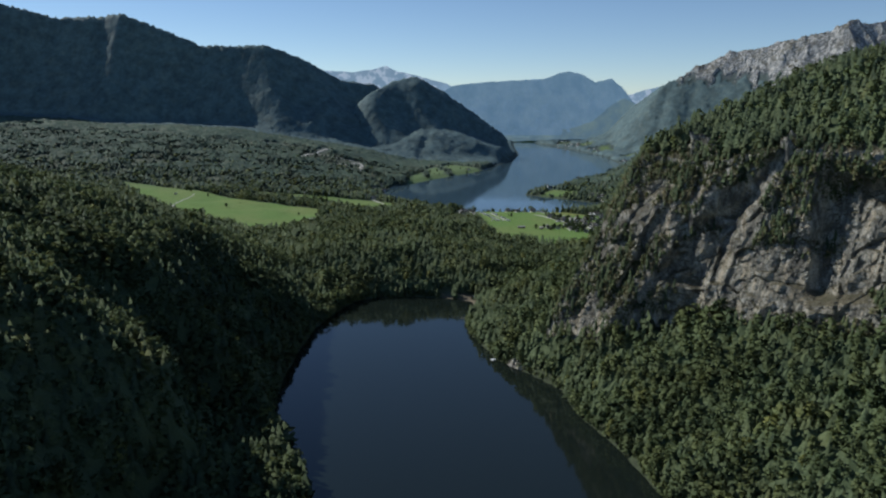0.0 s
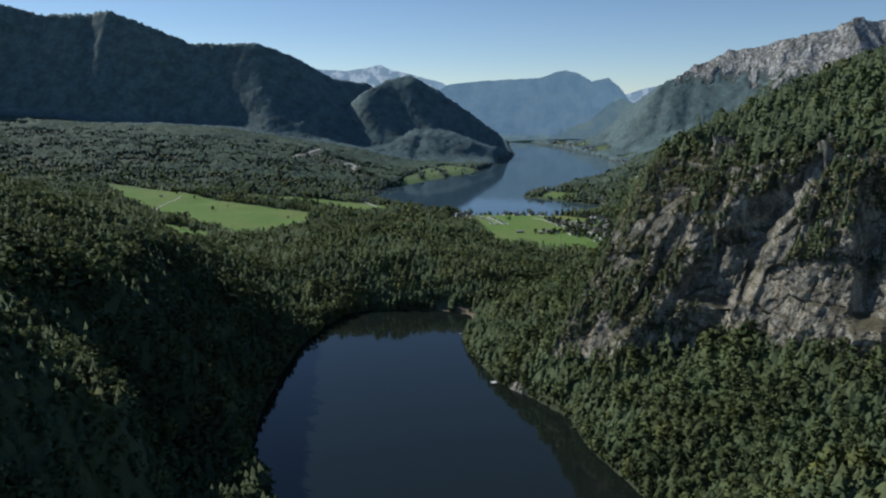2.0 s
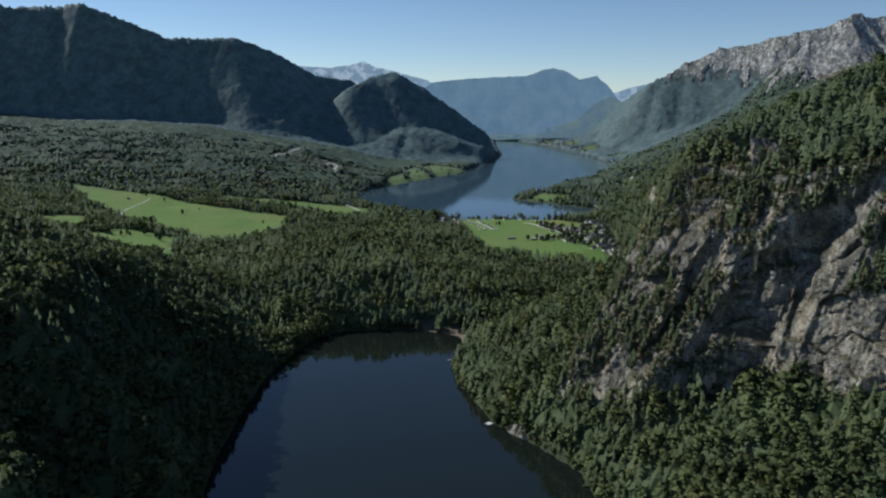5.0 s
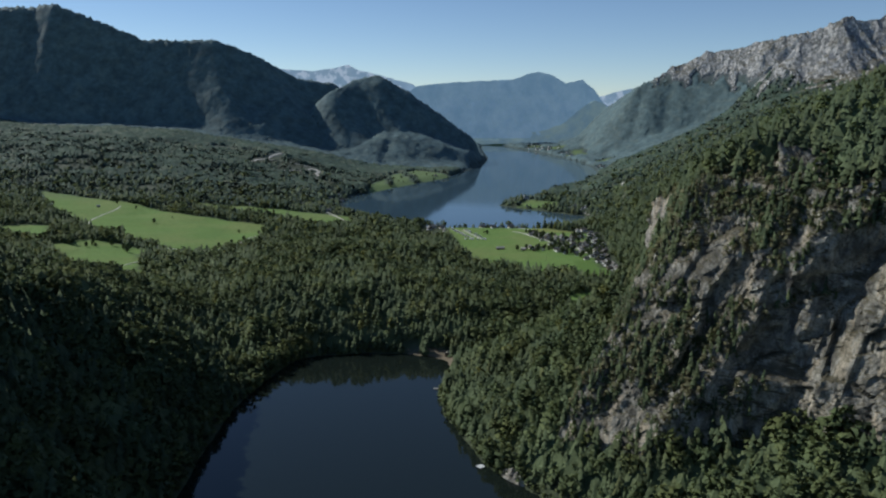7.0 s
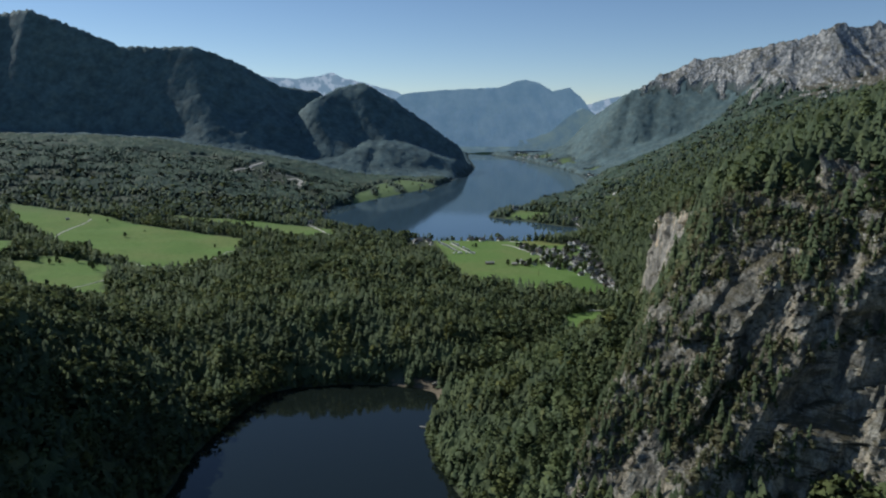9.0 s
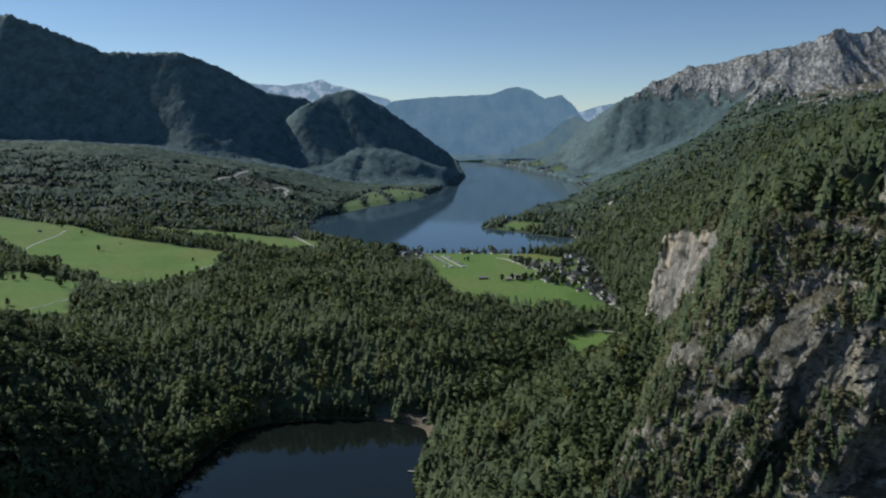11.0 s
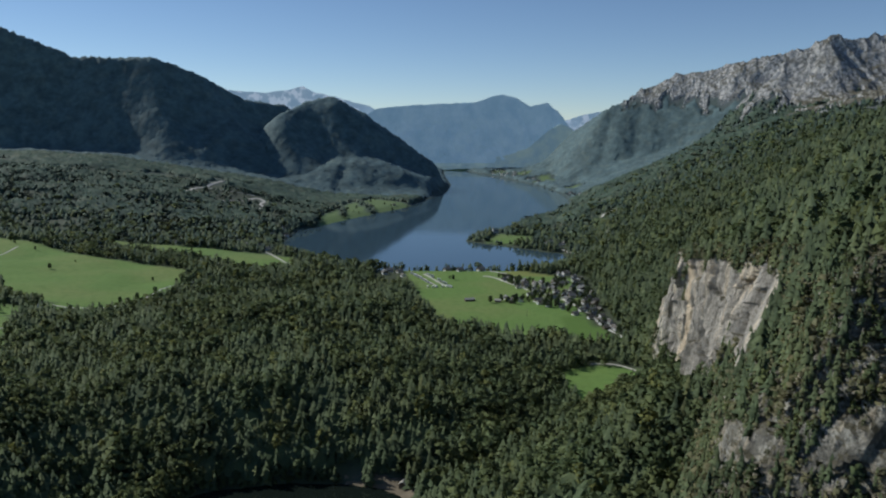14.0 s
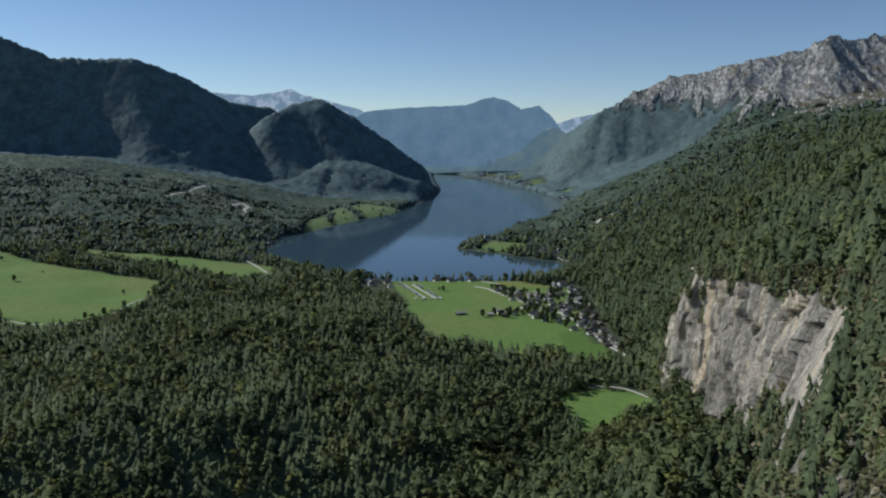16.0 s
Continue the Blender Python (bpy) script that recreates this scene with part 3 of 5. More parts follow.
def bare_mask(x, y):
    """Felled clearings on the hill and the gravel beach of the small lake."""
    s = sdf(x, y, CLEARING) + 110 * (fbm(x / 55, y / 55, 4, 4) - 0.5)
    # small dry openings in the foothill woods
    gap = smooth(0.60, 0.66, fbm(x / 75, y / 48, 4, 29)) * smooth(-130, -230, x) * smooth(1960, 2080, y) * (1 - smooth(2700, 2850, y))
    return np.maximum(np.maximum(1 - smooth(-6, 6, s), gap), 1 - smooth(-2, 3, sdf(x, y, BEACH)))


# ---- ground: one sheet ----
ys = np.concatenate([np.arange(-450, 280, 12.0), np.arange(280, 1320, 5.0), np.geomspace(1320, 4400, 220), np.arange(4440, 5060, 20.0)])
ss = np.linspace(-1, 1, 250)
GY, GS = np.meshgrid(ys, ss, indexing="ij")
GX = GS * (620 + 0.62 * np.clip(GY, 0, 9999)) + 60 * (1 - np.abs(GS))
# the sheet lies back behind the crags, which are bodies of their own
wu = wall_u(GX, GY)
back = smooth(-0.1, 0.15, wu) * (1 - smooth(1.0, 1.7, wu)) * smooth(250, 330, GY) * (1 - smooth(1090, 1150, GY))
GZ = np.minimum(height(GX, GY), height(GX - 24 * back, GY))
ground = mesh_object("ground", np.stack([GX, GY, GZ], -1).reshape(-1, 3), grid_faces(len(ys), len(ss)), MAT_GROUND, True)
tagged(ground, "wooded alpine valley ground with meadows and rocky mountain sides", "ground", kind="structure")
ms = meadow_mask(GX, GY) + 8 * (fbm(GX / 20, GY / 20, 3, 3) - 0.5)
cover = np.stack([1 - smooth(-2, 4, ms), rock_mask(GX, GY, GZ), bare_mask(GX, GY)], -1).reshape(-1, 3)
colour_attribute(ground, "cover", cover)
float_attribute(ground, "parcel", (0.5 + 0.4 * (1 - smooth(-5, 5, sdf(GX, GY, PARCEL_YELLOW))) - 0.4 * (1 - smooth(-5, 5, sdf(GX, GY, PARCEL_GREEN)))).ravel())
# painted haze sets in with distance up the valley
float_attribute(ground, "haze_mix", smooth(1700, 2600, GY + 500 * (fbm(GX / 200, GY / 200, 3, 8) - 0.5)).ravel())


def lake(name, poly, level, mat, label):
    bm = bmesh.new()
    cx, cy = np.mean([p[0] for p in poly]), np.mean([p[1] for p in poly])
    vs = []
    for x, y in poly:
        d = math.hypot(x - cx, y - cy)
        vs.append(bm.verts.new((x + (x - cx) / d * 3, y + (y - cy) / d * 3, level)))
    f = bm.faces.new(vs)
    if f.normal.z < 0 or f.calc_area() < 0:
        f.normal_flip()
    bmesh.ops.triangulate(bm, faces=bm.faces[:])
    bm.normal_update()
    for f in bm.faces:
        if f.normal.z < 0:
            f.normal_flip()
    me = bpy.data.meshes.new(name)
    bm.to_mesh(me)
    me.materials.append(mat)
    return tagged(new(name, me), label, "lake", kind="structure")


lake("water_1", SMALL_LAKE, TOP_LEVEL, MAT_LAKE, "still dark blue mountain lake between wooded slopes")
lake("water_2", BIG_LAKE, BIG_LEVEL, MAT_BIG, "long blue lake reflecting the sky behind the village")


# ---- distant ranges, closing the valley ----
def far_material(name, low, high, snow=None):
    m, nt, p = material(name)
    # the pale blue tones hold the haze as painted colour
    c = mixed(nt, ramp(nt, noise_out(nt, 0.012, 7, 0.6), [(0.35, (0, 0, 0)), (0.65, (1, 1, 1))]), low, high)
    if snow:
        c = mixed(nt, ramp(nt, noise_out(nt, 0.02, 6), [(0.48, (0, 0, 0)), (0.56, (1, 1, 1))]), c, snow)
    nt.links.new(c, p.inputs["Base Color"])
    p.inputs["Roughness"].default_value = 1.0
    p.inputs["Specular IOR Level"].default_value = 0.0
    # faint glow for the brightness of the haze; the rock gives no light
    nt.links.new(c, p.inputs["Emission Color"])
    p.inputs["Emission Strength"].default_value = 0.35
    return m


def range_body(name, crest, foot, depth, mat, label, seed, rough):
    """A mountain range: a relief that leans back from its foot to its crest and falls behind."""
    xs = np.arange(crest[0][0], crest[-1][0], 7.0)
    cz = np.interp(xs, [c[0] for c in crest], [c[2] for c in crest]) + 7 * (fbm(xs / 26, xs * 0, 4, seed) - 0.5)
    cy = np.interp(xs, [c[0] for c in crest], [c[1] for c in crest])
    vs = np.concatenate([np.linspace(0, 1, 60), [1.25]])
    X, V = np.meshgrid(xs, vs, indexing="ij")
    up = np.minimum(V, 1) ** 1.25
    Z = foot + (cz[:, None] - foot) * np.where(V > 1, 0.75, up)
    gully = fbm(X / 90 + 0.6 * V, V * 2.2, 5, seed + 3, True) - 0.5
    Y = cy[:, None] - depth * (1 - V) + rough * gully * np.sin(np.pi * np.clip(V, 0, 1)) ** 0.7
    ob = mesh_object(name, np.stack([X + 14 * gully, Y, Z], -1).reshape(-1, 3), grid_faces(len(xs), len(vs)), mat, True)
    return tagged(ob, label, "mountain", kind="structure")


MAT_FAR = far_material("hazed_far_mountain_side", (0.19, 0.29, 0.37), (0.25, 0.35, 0.42))
MAT_FARTHER = far_material("hazed_farther_mountain_side", (0.30, 0.40, 0.48), (0.36, 0.45, 0.52), (0.6, 0.65, 0.7))
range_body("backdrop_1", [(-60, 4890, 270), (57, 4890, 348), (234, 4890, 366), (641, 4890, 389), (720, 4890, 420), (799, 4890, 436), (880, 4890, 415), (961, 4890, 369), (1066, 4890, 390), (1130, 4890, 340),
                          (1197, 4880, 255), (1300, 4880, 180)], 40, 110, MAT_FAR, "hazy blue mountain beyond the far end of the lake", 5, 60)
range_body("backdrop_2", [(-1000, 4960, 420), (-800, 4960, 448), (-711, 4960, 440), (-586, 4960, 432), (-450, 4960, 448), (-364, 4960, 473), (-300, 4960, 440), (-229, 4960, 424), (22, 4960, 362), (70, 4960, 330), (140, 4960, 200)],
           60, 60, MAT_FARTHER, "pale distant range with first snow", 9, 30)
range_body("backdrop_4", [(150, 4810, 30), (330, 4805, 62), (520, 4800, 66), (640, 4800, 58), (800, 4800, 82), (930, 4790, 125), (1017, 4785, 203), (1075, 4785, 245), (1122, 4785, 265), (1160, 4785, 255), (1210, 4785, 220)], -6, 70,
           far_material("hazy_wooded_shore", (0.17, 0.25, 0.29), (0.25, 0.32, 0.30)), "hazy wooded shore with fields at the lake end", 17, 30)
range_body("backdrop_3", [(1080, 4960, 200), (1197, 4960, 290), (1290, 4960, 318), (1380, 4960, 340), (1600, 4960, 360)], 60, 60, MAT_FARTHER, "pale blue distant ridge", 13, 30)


# ---- crags: limestone faces with ribs, ledges and gullies ----
def crag(name, y0, y1, streak, label, seed):
    """A face between the base and top lines. Returns the object and places where trees can root."""
    dy, rows = (1.15, 150) if streak < 2 else (1.12, 124)
    yy = np.arange(y0, y1, dy)
    vv = np.concatenate([np.linspace(-0.16, 0, 12)[:-1], np.linspace(0, 1, rows)[:-1], np.linspace(1, 1.6, 26)])
    Y, U = np.meshgrid(yy, vv, indexing="ij")
    bx, tx = np.interp(Y, CRAG_Y, BASE_X), np.interp(Y, CRAG_Y, TOP_X)
    X = bx + np.where(U < 0, U * 110, np.where(U > 1, tx - bx + (U - 1) * 60, U * (tx - bx)))
    X = X + 9 * (fbm(Y / 60, U * 3, 3, seed + 9) - 0.5)
    Z = height(X, Y)
    # outward, from the slope of the lines along the valley
    ny = np.gradient(np.interp(yy, CRAG_Y, BASE_X), yy)
    k = int(21 / dy) * 2 + 1
    ny = np.convolve(np.pad(ny, k // 2, "edge"), np.ones(k) / k, "valid")[:, None]
    ln = np.sqrt(1 + ny**2)
    OX, OY = -1 / ln, ny / ln
    s = np.cumsum(ln[:, 0] * dy)[:, None] + 0 * Y
    w = smooth(-0.14, 0.06, U) * (1 - smooth(1.0, 1.35, U)) * smooth(y0, y0 + (40 if streak < 2 else 100), Y) * (1 - smooth(y1 - 40, y1, Y))
    if streak > 2:
        # upright buttresses and chimneys, split into tall thin pieces
        lean = s + 2.2 * (fbm(s / 30, Z / 60, 3, seed + 8) - 0.5)
        rib = fbm(lean / 34, Z / 420, 3, seed, True) - 0.5
        tall, joint = facets(lean / 13, Z / 24 + 0.3 * rib, seed + 3)
        rough = fbm(s / 9, Z / 13, 4, seed + 40, True) - 0.5
        thin, crack = facets(lean / 4.6, Z / 38, seed + 20)
        fine = fbm(lean / 3.0, Z / 70, 3, seed + 5, True) - 0.5
        chimney = (1 - np.abs(2 * vnoise(lean / 17, Z / 240, seed + 7) - 1)) ** 3
        disp = w * (17 * rib + 5.0 * tall + 1.8 * thin + 1.2 * fine + 5.5 * rough - 4 * chimney - 1.2 * (1 - smooth(0, 0.2, joint)) - 0.6 * (1 - smooth(0, 0.3, crack)) + 4)
    else:
        # massive faces broken by slanting ramps, deep chimneys and roofs
        bend = 14 * (fbm(s / 60, Z / 60, 3, seed + 6) - 0.5)
        rib = fbm((s + 0.25 * Z + bend) / 46, (Z + bend) / 130, 3, seed, True) - 0.55
        step = (Z - 0.55 * s + 2 * bend) / 30
        ledge = np.floor(step) + smooth(0.0, 0.3, step - np.floor(step)) - step
        bulk, seam = facets((s + bend) / 19, (Z - 0.3 * s + bend) / 36, seed + 3)
        block, joint = facets((s - bend) / 9.5, (Z + 0.4 * s) / 12, seed + 30)
        chip, crack = facets(s / 4.0, (Z - 0.2 * s) / 4.6, seed + 50)
        fine = fbm(s / 4.2, Z / 5.5, 3, seed + 5, True) - 0.5
        # calmer slab on the great face; it stands back between the bulging crag beside it and the ramp beyond its own edge
        slab = smooth(592, 574, Y) * smooth(500, 516, Y) * (1 - smooth(0.62, 0.8, U))
        wander = 16 * (fbm(Z / 22, s / 60, 3, seed + 21) - 0.5)
        cave = smooth(560, 574, Y + wander) * (1 - smooth(588, 592, Y + wander - 22 * (U - 0.45))) * smooth(0.24, 0.34, U) * (1 - smooth(0.55, 0.68, U))
        notch = np.exp(-(((Y - 562 + 75 * (U - 0.77) + 0.5 * wander) / 9) ** 2)) * smooth(0.56, 0.68, U) * (1 - smooth(0.92, 1.02, U))
        ramp = smooth(470, 486, Y) * (1 - smooth(512, 517, Y + wander - 30 * (U - 0.4))) * smooth(0.12, 0.25, U) * (1 - smooth(0.72, 0.9, U))
        calm = 1 - 0.45 * slab
        disp = w * (9 * rib * calm - 2.2 * ledge + 4.6 * bulk + 1.7 * block + 0.8 * chip + 0.9 * fine - 1.5 * (1 - smooth(0, 0.07, seam)) - 0.35 * (1 - smooth(0, 0.1, joint))
                    - 0.4 * (1 - smooth(0, 0.14, crack)) + 2 - 8 * cave - 10 * notch - 11 * ramp)
    PX, PY, PZ = X + disp * OX, Y + disp * OY, Z - 2.5 * (1 - smooth(-0.16, -0.04, U)) - 2.5 * smooth(1.3, 1.6, U)
    ob = mesh_object(name, np.stack([PX, PY, PZ], -1).reshape(-1, 3), grid_faces(len(yy), len(vv)), MAT_ROCK_PALE if streak > 2 else MAT_ROCK, False)
    tagged(ob, label, "cliff", kind="structure")
    # scaled-off strip
    if streak > 2:
        strip = np.exp(-(((PY - 930 + 9 * (fbm(Z / 14, s / 40, 3, 5) - 0.5)) / 5.5) ** 2)) + 0.8 * np.exp(-(((PY - 905 + 10 * (fbm(Z / 10, s / 40, 3, 9) - 0.5)) / 2.5) ** 2))
        float_attribute(ob, "fresh", (strip * (0.55 + 0.9 * fbm(s / 5, Z / 30, 3, 12)) * smooth(0.0, 0.08, U) * (1 - smooth(0.75, 0.9, U))).ravel())
    # bare faces and wooded ramps
    growth = 0.5 + (1.5 if streak < 2 else 1.0) * (fbm(s / 30 + Z / 50, Z / 24, 4, seed + 14) - 0.5)
    if streak < 2:
        face = smooth(590, 576, Y) * smooth(0.0, 0.06, U) * (1 - smooth(0.60, 0.74, U - 0.12 * smooth(540, 570, Y) + 0.2 * smooth(520, 490, Y)))
        nose = smooth(606, 624, Y) * (1 - smooth(672, 690, Y)) * (1 - smooth(0.14, 0.26, U))
        dome = 1.1 * np.exp(-(((Y - 606) / 30) ** 2) - ((U - 0.78) / 0.26) ** 2)
        strip = 0.4 * np.exp(-(((Y - 678) / 34) ** 2) - ((U - 0.6) / 0.22) ** 2)
        bare = np.clip(face + nose + dome + strip + cave + notch + ramp, 0, 1)
        growth = growth + 0.22 + 0.15 * smooth(580, 600, Y) + 0.1 * smooth(588, 598, Y) * smooth(640, 610, Y) * (1 - smooth(0.3, 0.5, U)) - 0.46 * bare - 0.26 * smooth(684, 704, Y) * smooth(0.15, 0.3, U) * (1 - smooth(0.75, 0.9, U))
    else:
        wall = 1.5 * smooth(706, 736, Y + 20 - 65 * (1 - U)) * smooth(0.0, 0.05, U) * (1 - smooth(0.88, 0.97, U))
        foot = smooth(788, 764, Y) * (1 - smooth(0.25, 0.5, U))
        growth = growth + 0.11 - 0.48 * np.clip(wall - foot, 0, 1) + 0.16 * foot + 0.06 * smooth(1060, 1100, Y) - 0.24 * smooth(765, 735, Y) * (1 - foot) * (1 - smooth(0.75, 0.9, U))
    return ob, PX, PY, PZ, U, growth, dy / 1.7 * 92 / rows


def high_face(name, x0, x1, y0, y1, step, label, seed):
    """Bare upper limestone of a mountain: ribs and gullies over the ground sheet, tucked under it where woods begin."""
    X, Y = np.meshgrid(np.arange(x0, x1, step), np.arange(y0, y1, step), indexing="ij")
    Z = height(X, Y)
    bare = rock_mask(X, Y, Z)
    edge = smooth(x0, x0 + 60, X) * (1 - smooth(x1 - 60, x1, X)) * smooth(y0, y0 + 60, Y) * (1 - smooth(y1 - 60, y1, Y))
    rib = fbm((X + 0.35 * Y) / 46, Y / 150, 4, seed, True) - 0.5
    crack = fbm(X / 21, Y / 30, 4, seed + 4, True) - 0.5
    lift = np.where(bare * edge > 0.35, 4 + 22 * rib * bare + 11 * crack, -14)
    ob = mesh_object(name, np.stack([X, Y, Z + lift], -1).reshape(-1, 3), grid_faces(*X.shape), MAT_HIGH, False)
    return tagged(ob, label, "cliff", kind="structure")


def wood_crag(name, cx, cy, rx, ry, label, seed):
    """A broken rib of bare rock that stands out of the wooded slope."""
    X, Y = np.meshgrid(np.arange(cx - 1.3 * rx, cx + 1.3 * rx, 0.9), np.arange(cy - 1.3 * ry, cy + 1.3 * ry, 0.9), indexing="ij")
    near = 1 - smooth(0.5, 1.0, np.hypot((X - cx) / rx, (Y - cy) / ry) + 1.2 * (fbm(X / 9, Y / 9, 3, seed + 2) - 0.5))
    bulk, seam = facets(X / 9 + Y / 20, Y / 7, seed)
    chip, _ = facets(X / 3.2, Y / 2.6, seed + 5)
    lift = near * (1.5 + 7 * bulk + 2.2 * chip - 2 * (1 - smooth(0, 0.12, seam)))
    ob = mesh_object(name, np.stack([X - 0.7 * lift, Y, height(X, Y) - 1.5 + 2.5 * near + lift], -1).reshape(-1, 3), grid_faces(*X.shape), MAT_ROCK, False)
    return tagged(ob, label, "cliff", kind="structure")


wood_crag("cliff_6", 211, 618, 13, 24, "pale rock rib among trees above the crag", 111)
wood_crag("cliff_7", 252, 554, 10, 13, "small grey rock rib among spruces", 117)
high_face("cliff_3", 900, 1800, 2050, 2640, 5.0, "bare grey limestone peak with ribs and gullies", 91)
high_face("cliff_4", 950, 2100, 3350, 4050, 8.0, "rocky upper slope of a long grey ridge", 97)
CRAGS = [crag("cliff_1", 385, 725, 1.0, "grey limestone crag with ledges and clinging trees", 61),
         crag("cliff_2", 690, 1155, 3.2, "tall pale limestone wall with vertical streaks", 81)]


# ---- forests ----
def spruce_proto(layers, points, seed):
    """Stacked ragged skirts round a leading shoot, uneven from tree to tree; height 1."""
    rng = np.random.default_rng(seed)
    vs, fs = [], []
    full, lean = rng.uniform(0.16, 0.23), rng.normal(0, 0.03, 2)
    for l in range(layers):
        t = l / layers
        z0, r = 0.08 + 0.84 * t + rng.uniform(-0.03, 0.03), (full * (1 - t) ** rng.uniform(0.6, 0.9) + 0.022) * rng.uniform(0.8, 1.15)
        off = lean * t + rng.normal(0, 0.014, 2)
        apex = len(vs)
        vs.append((off[0], off[1], min(1.0, z0 + 1.25 / layers + (0.05 if l == layers - 1 else 0))))
        turn = rng.uniform(0, 6.28)
        for q in range(points * 2):
            a = turn + (q + rng.uniform(-0.25, 0.25)) * math.pi / points
            rr = r * (rng.uniform(0.75, 1.3) if q % 2 == 0 else rng.uniform(0.4, 0.65))
            vs.append((off[0] + rr * math.cos(a), off[1] + rr * math.sin(a), z0 + (rng.uniform(-0.07, 0.0) if q % 2 == 0 else rng.uniform(0.0, 0.04))))
        for q in range(points * 2):
            fs.append((apex, apex + 1 + q, apex + 1 + (q + 1) % (points * 2)))
    return np.array(vs), np.array(fs)


def broad_proto(clumps, seed, small, large):
    """A crown of many small leaf clumps with gaps; height 1."""
    rng = np.random.default_rng(seed)
    vs, fs = [], []
    for _ in range(clumps):
        a, h = rng.uniform(0, 6.28), rng.uniform(0.22, 0.98)
        rad = 0.26 * math.sin(math.pi * min(1, (h - 0.06) / 1.0)) ** 0.6 * rng.uniform(0.45, 1.08)
        c = np.array([rad * math.cos(a), rad * math.sin(a), h])
        out = np.array([math.cos(a), math.sin(a), 0.2 + 0.6 * h]) + rng.normal(0, 0.55, 3)
        s = rng.uniform(small, large)
        k = len(vs)
        e1 = np.cross(out, rng.normal(size=3))
        e1 /= np.linalg.norm(e1)
        e2 = np.cross(out, e1) / np.linalg.norm(out)
        for q in range(4):
            b = q * math.pi / 2 + rng.uniform(-0.6, 0.6)
            vs.append(c + s * rng.uniform(0.65, 1.3) * (math.cos(b) * e1 + math.sin(b) * e2) + (0.35 if q % 2 else -0.35) * s * out / np.linalg.norm(out))
        fs += [(k, k + 1, k + 2), (k, k + 2, k + 3)]
    return np.array(vs), np.array(fs)


def plant(name, protos, x, y, z, size, spread, mat, label, rng):
    """Many trees as one mesh: each a turned, scaled copy of one of the shapes."""
    pick = rng.integers(0, len(protos), len(x))
    V, F, T, N, base = [], [], [], [], 0
    for n, (pv, pf) in enumerate(protos):
        s = np.nonzero(pick == n)[0]
        if not len(s):
            continue
        a = rng.uniform(0, 6.28, len(s))
        ca, sa = np.cos(a)[:, None], np.sin(a)[:, None]
        w = (size[s] * spread[s])[:, None]
        v = np.stack([x[s][:, None] + w * (pv[:, 0] * ca - pv[:, 1] * sa), y[s][:, None] + w * (pv[:, 0] * sa + pv[:, 1] * ca),
                      z[s][:, None] - 0.4 + size[s][:, None] * pv[:, 2]], -1)
        V.append(v.reshape(-1, 3))
        # crowns shade as rounded bodies
        q = pv - np.array([0, 0, 0.42])
        q = q / np.array([0.24, 0.24, 0.6]) + rng.normal(0, 0.24, q.shape) + np.array([0, 0, 0.6])
        q = q / np.linalg.norm(q, axis=1, keepdims=True)
        N.append(np.stack([q[:, 0] * ca - q[:, 1] * sa, q[:, 0] * sa + q[:, 1] * ca, q[:, 2] + 0 * ca], -1).reshape(-1, 3))
        F.append((pf[None] + (base + np.arange(len(s)) * len(pv))[:, None, None]).reshape(-1, 3))
        T.append(np.repeat(rng.uniform(0, 1, len(s)), len(pv)))
        base += len(s) * len(pv)
    ob = mesh_object(name, np.concatenate(V), np.concatenate(F), mat, True)
    ob.data.normals_split_custom_set_from_vertices(np.concatenate(N).astype(np.float32))
    float_attribute(ob, "tint", np.concatenate(T))
    return tagged(ob, label, "forest", kind="stuff")


def scatter(x0, x1, y0, y1, step, rng):
    gx, gy = np.meshgrid(np.arange(x0, x1, step), np.arange(y0, y1, step))
    x = (gx + rng.uniform(-0.5, 0.5, gx.shape) * step).ravel()
    y = (gy + rng.uniform(-0.5, 0.5, gy.shape) * step).ravel()
    return x, y


def road_gap(x, y):
    """Distance to the edge of the nearest road or track."""
    best = np.full(np.shape(x), 1e9)
    for line, width, _ in ROADS.values():
        for (ax, ay), (bx, by) in zip(line, line[1:]):
            ex, ey = bx - ax, by - ay
            t = np.clip(((x - ax) * ex + (y - ay) * ey) / (ex * ex + ey * ey), 0, 1)
            best = np.minimum(best, np.hypot(x - ax - t * ex, y - ay - t * ey) - width / 2)
    return best


def wooded(x, y, z, rng):
    """Which places carry trees."""
    keep = (sdf(x, y, SMALL_LAKE) > 0.6) & (sdf(x, y, BIG_LAKE) > 4)
    keep &= (road_gap(x, y) > np.where(y > 2200, 9, 3.5)) & (sdf(x, y, HAMLET) > 2) & (sdf(x, y, VILLAGE) > 4) & (bare_mask(x, y) < 0.3 + 0.9 * (rng.uniform(0, 1, x.shape) < 0.2))
    keep &= meadow_mask(x, y) > 3 + 8 * (fbm(x / 20, y / 20, 3, 3) - 0.5)
    keep &= np.hypot((x - 294) / 16, (y - 2058) / 26) > 1
    for hx, hy in SPOTS + SHORE_FAR:
        keep &= (x - hx) ** 2 + (y + 5 - hy) ** 2 > np.where(y > 2900, 18, 10) ** 2
    for kx, ky, kr in ((211, 618, 15), (252, 554, 9)):
        keep &= ((x - kx) ** 2 + (y - ky) ** 2 > kr**2) | (rng.uniform(0, 1, x.shape) < 0.4)
    rock = rock_mask(x, y, z)
    keep &= rng.uniform(0, 1, x.shape) > rock * 2.2
    return keep


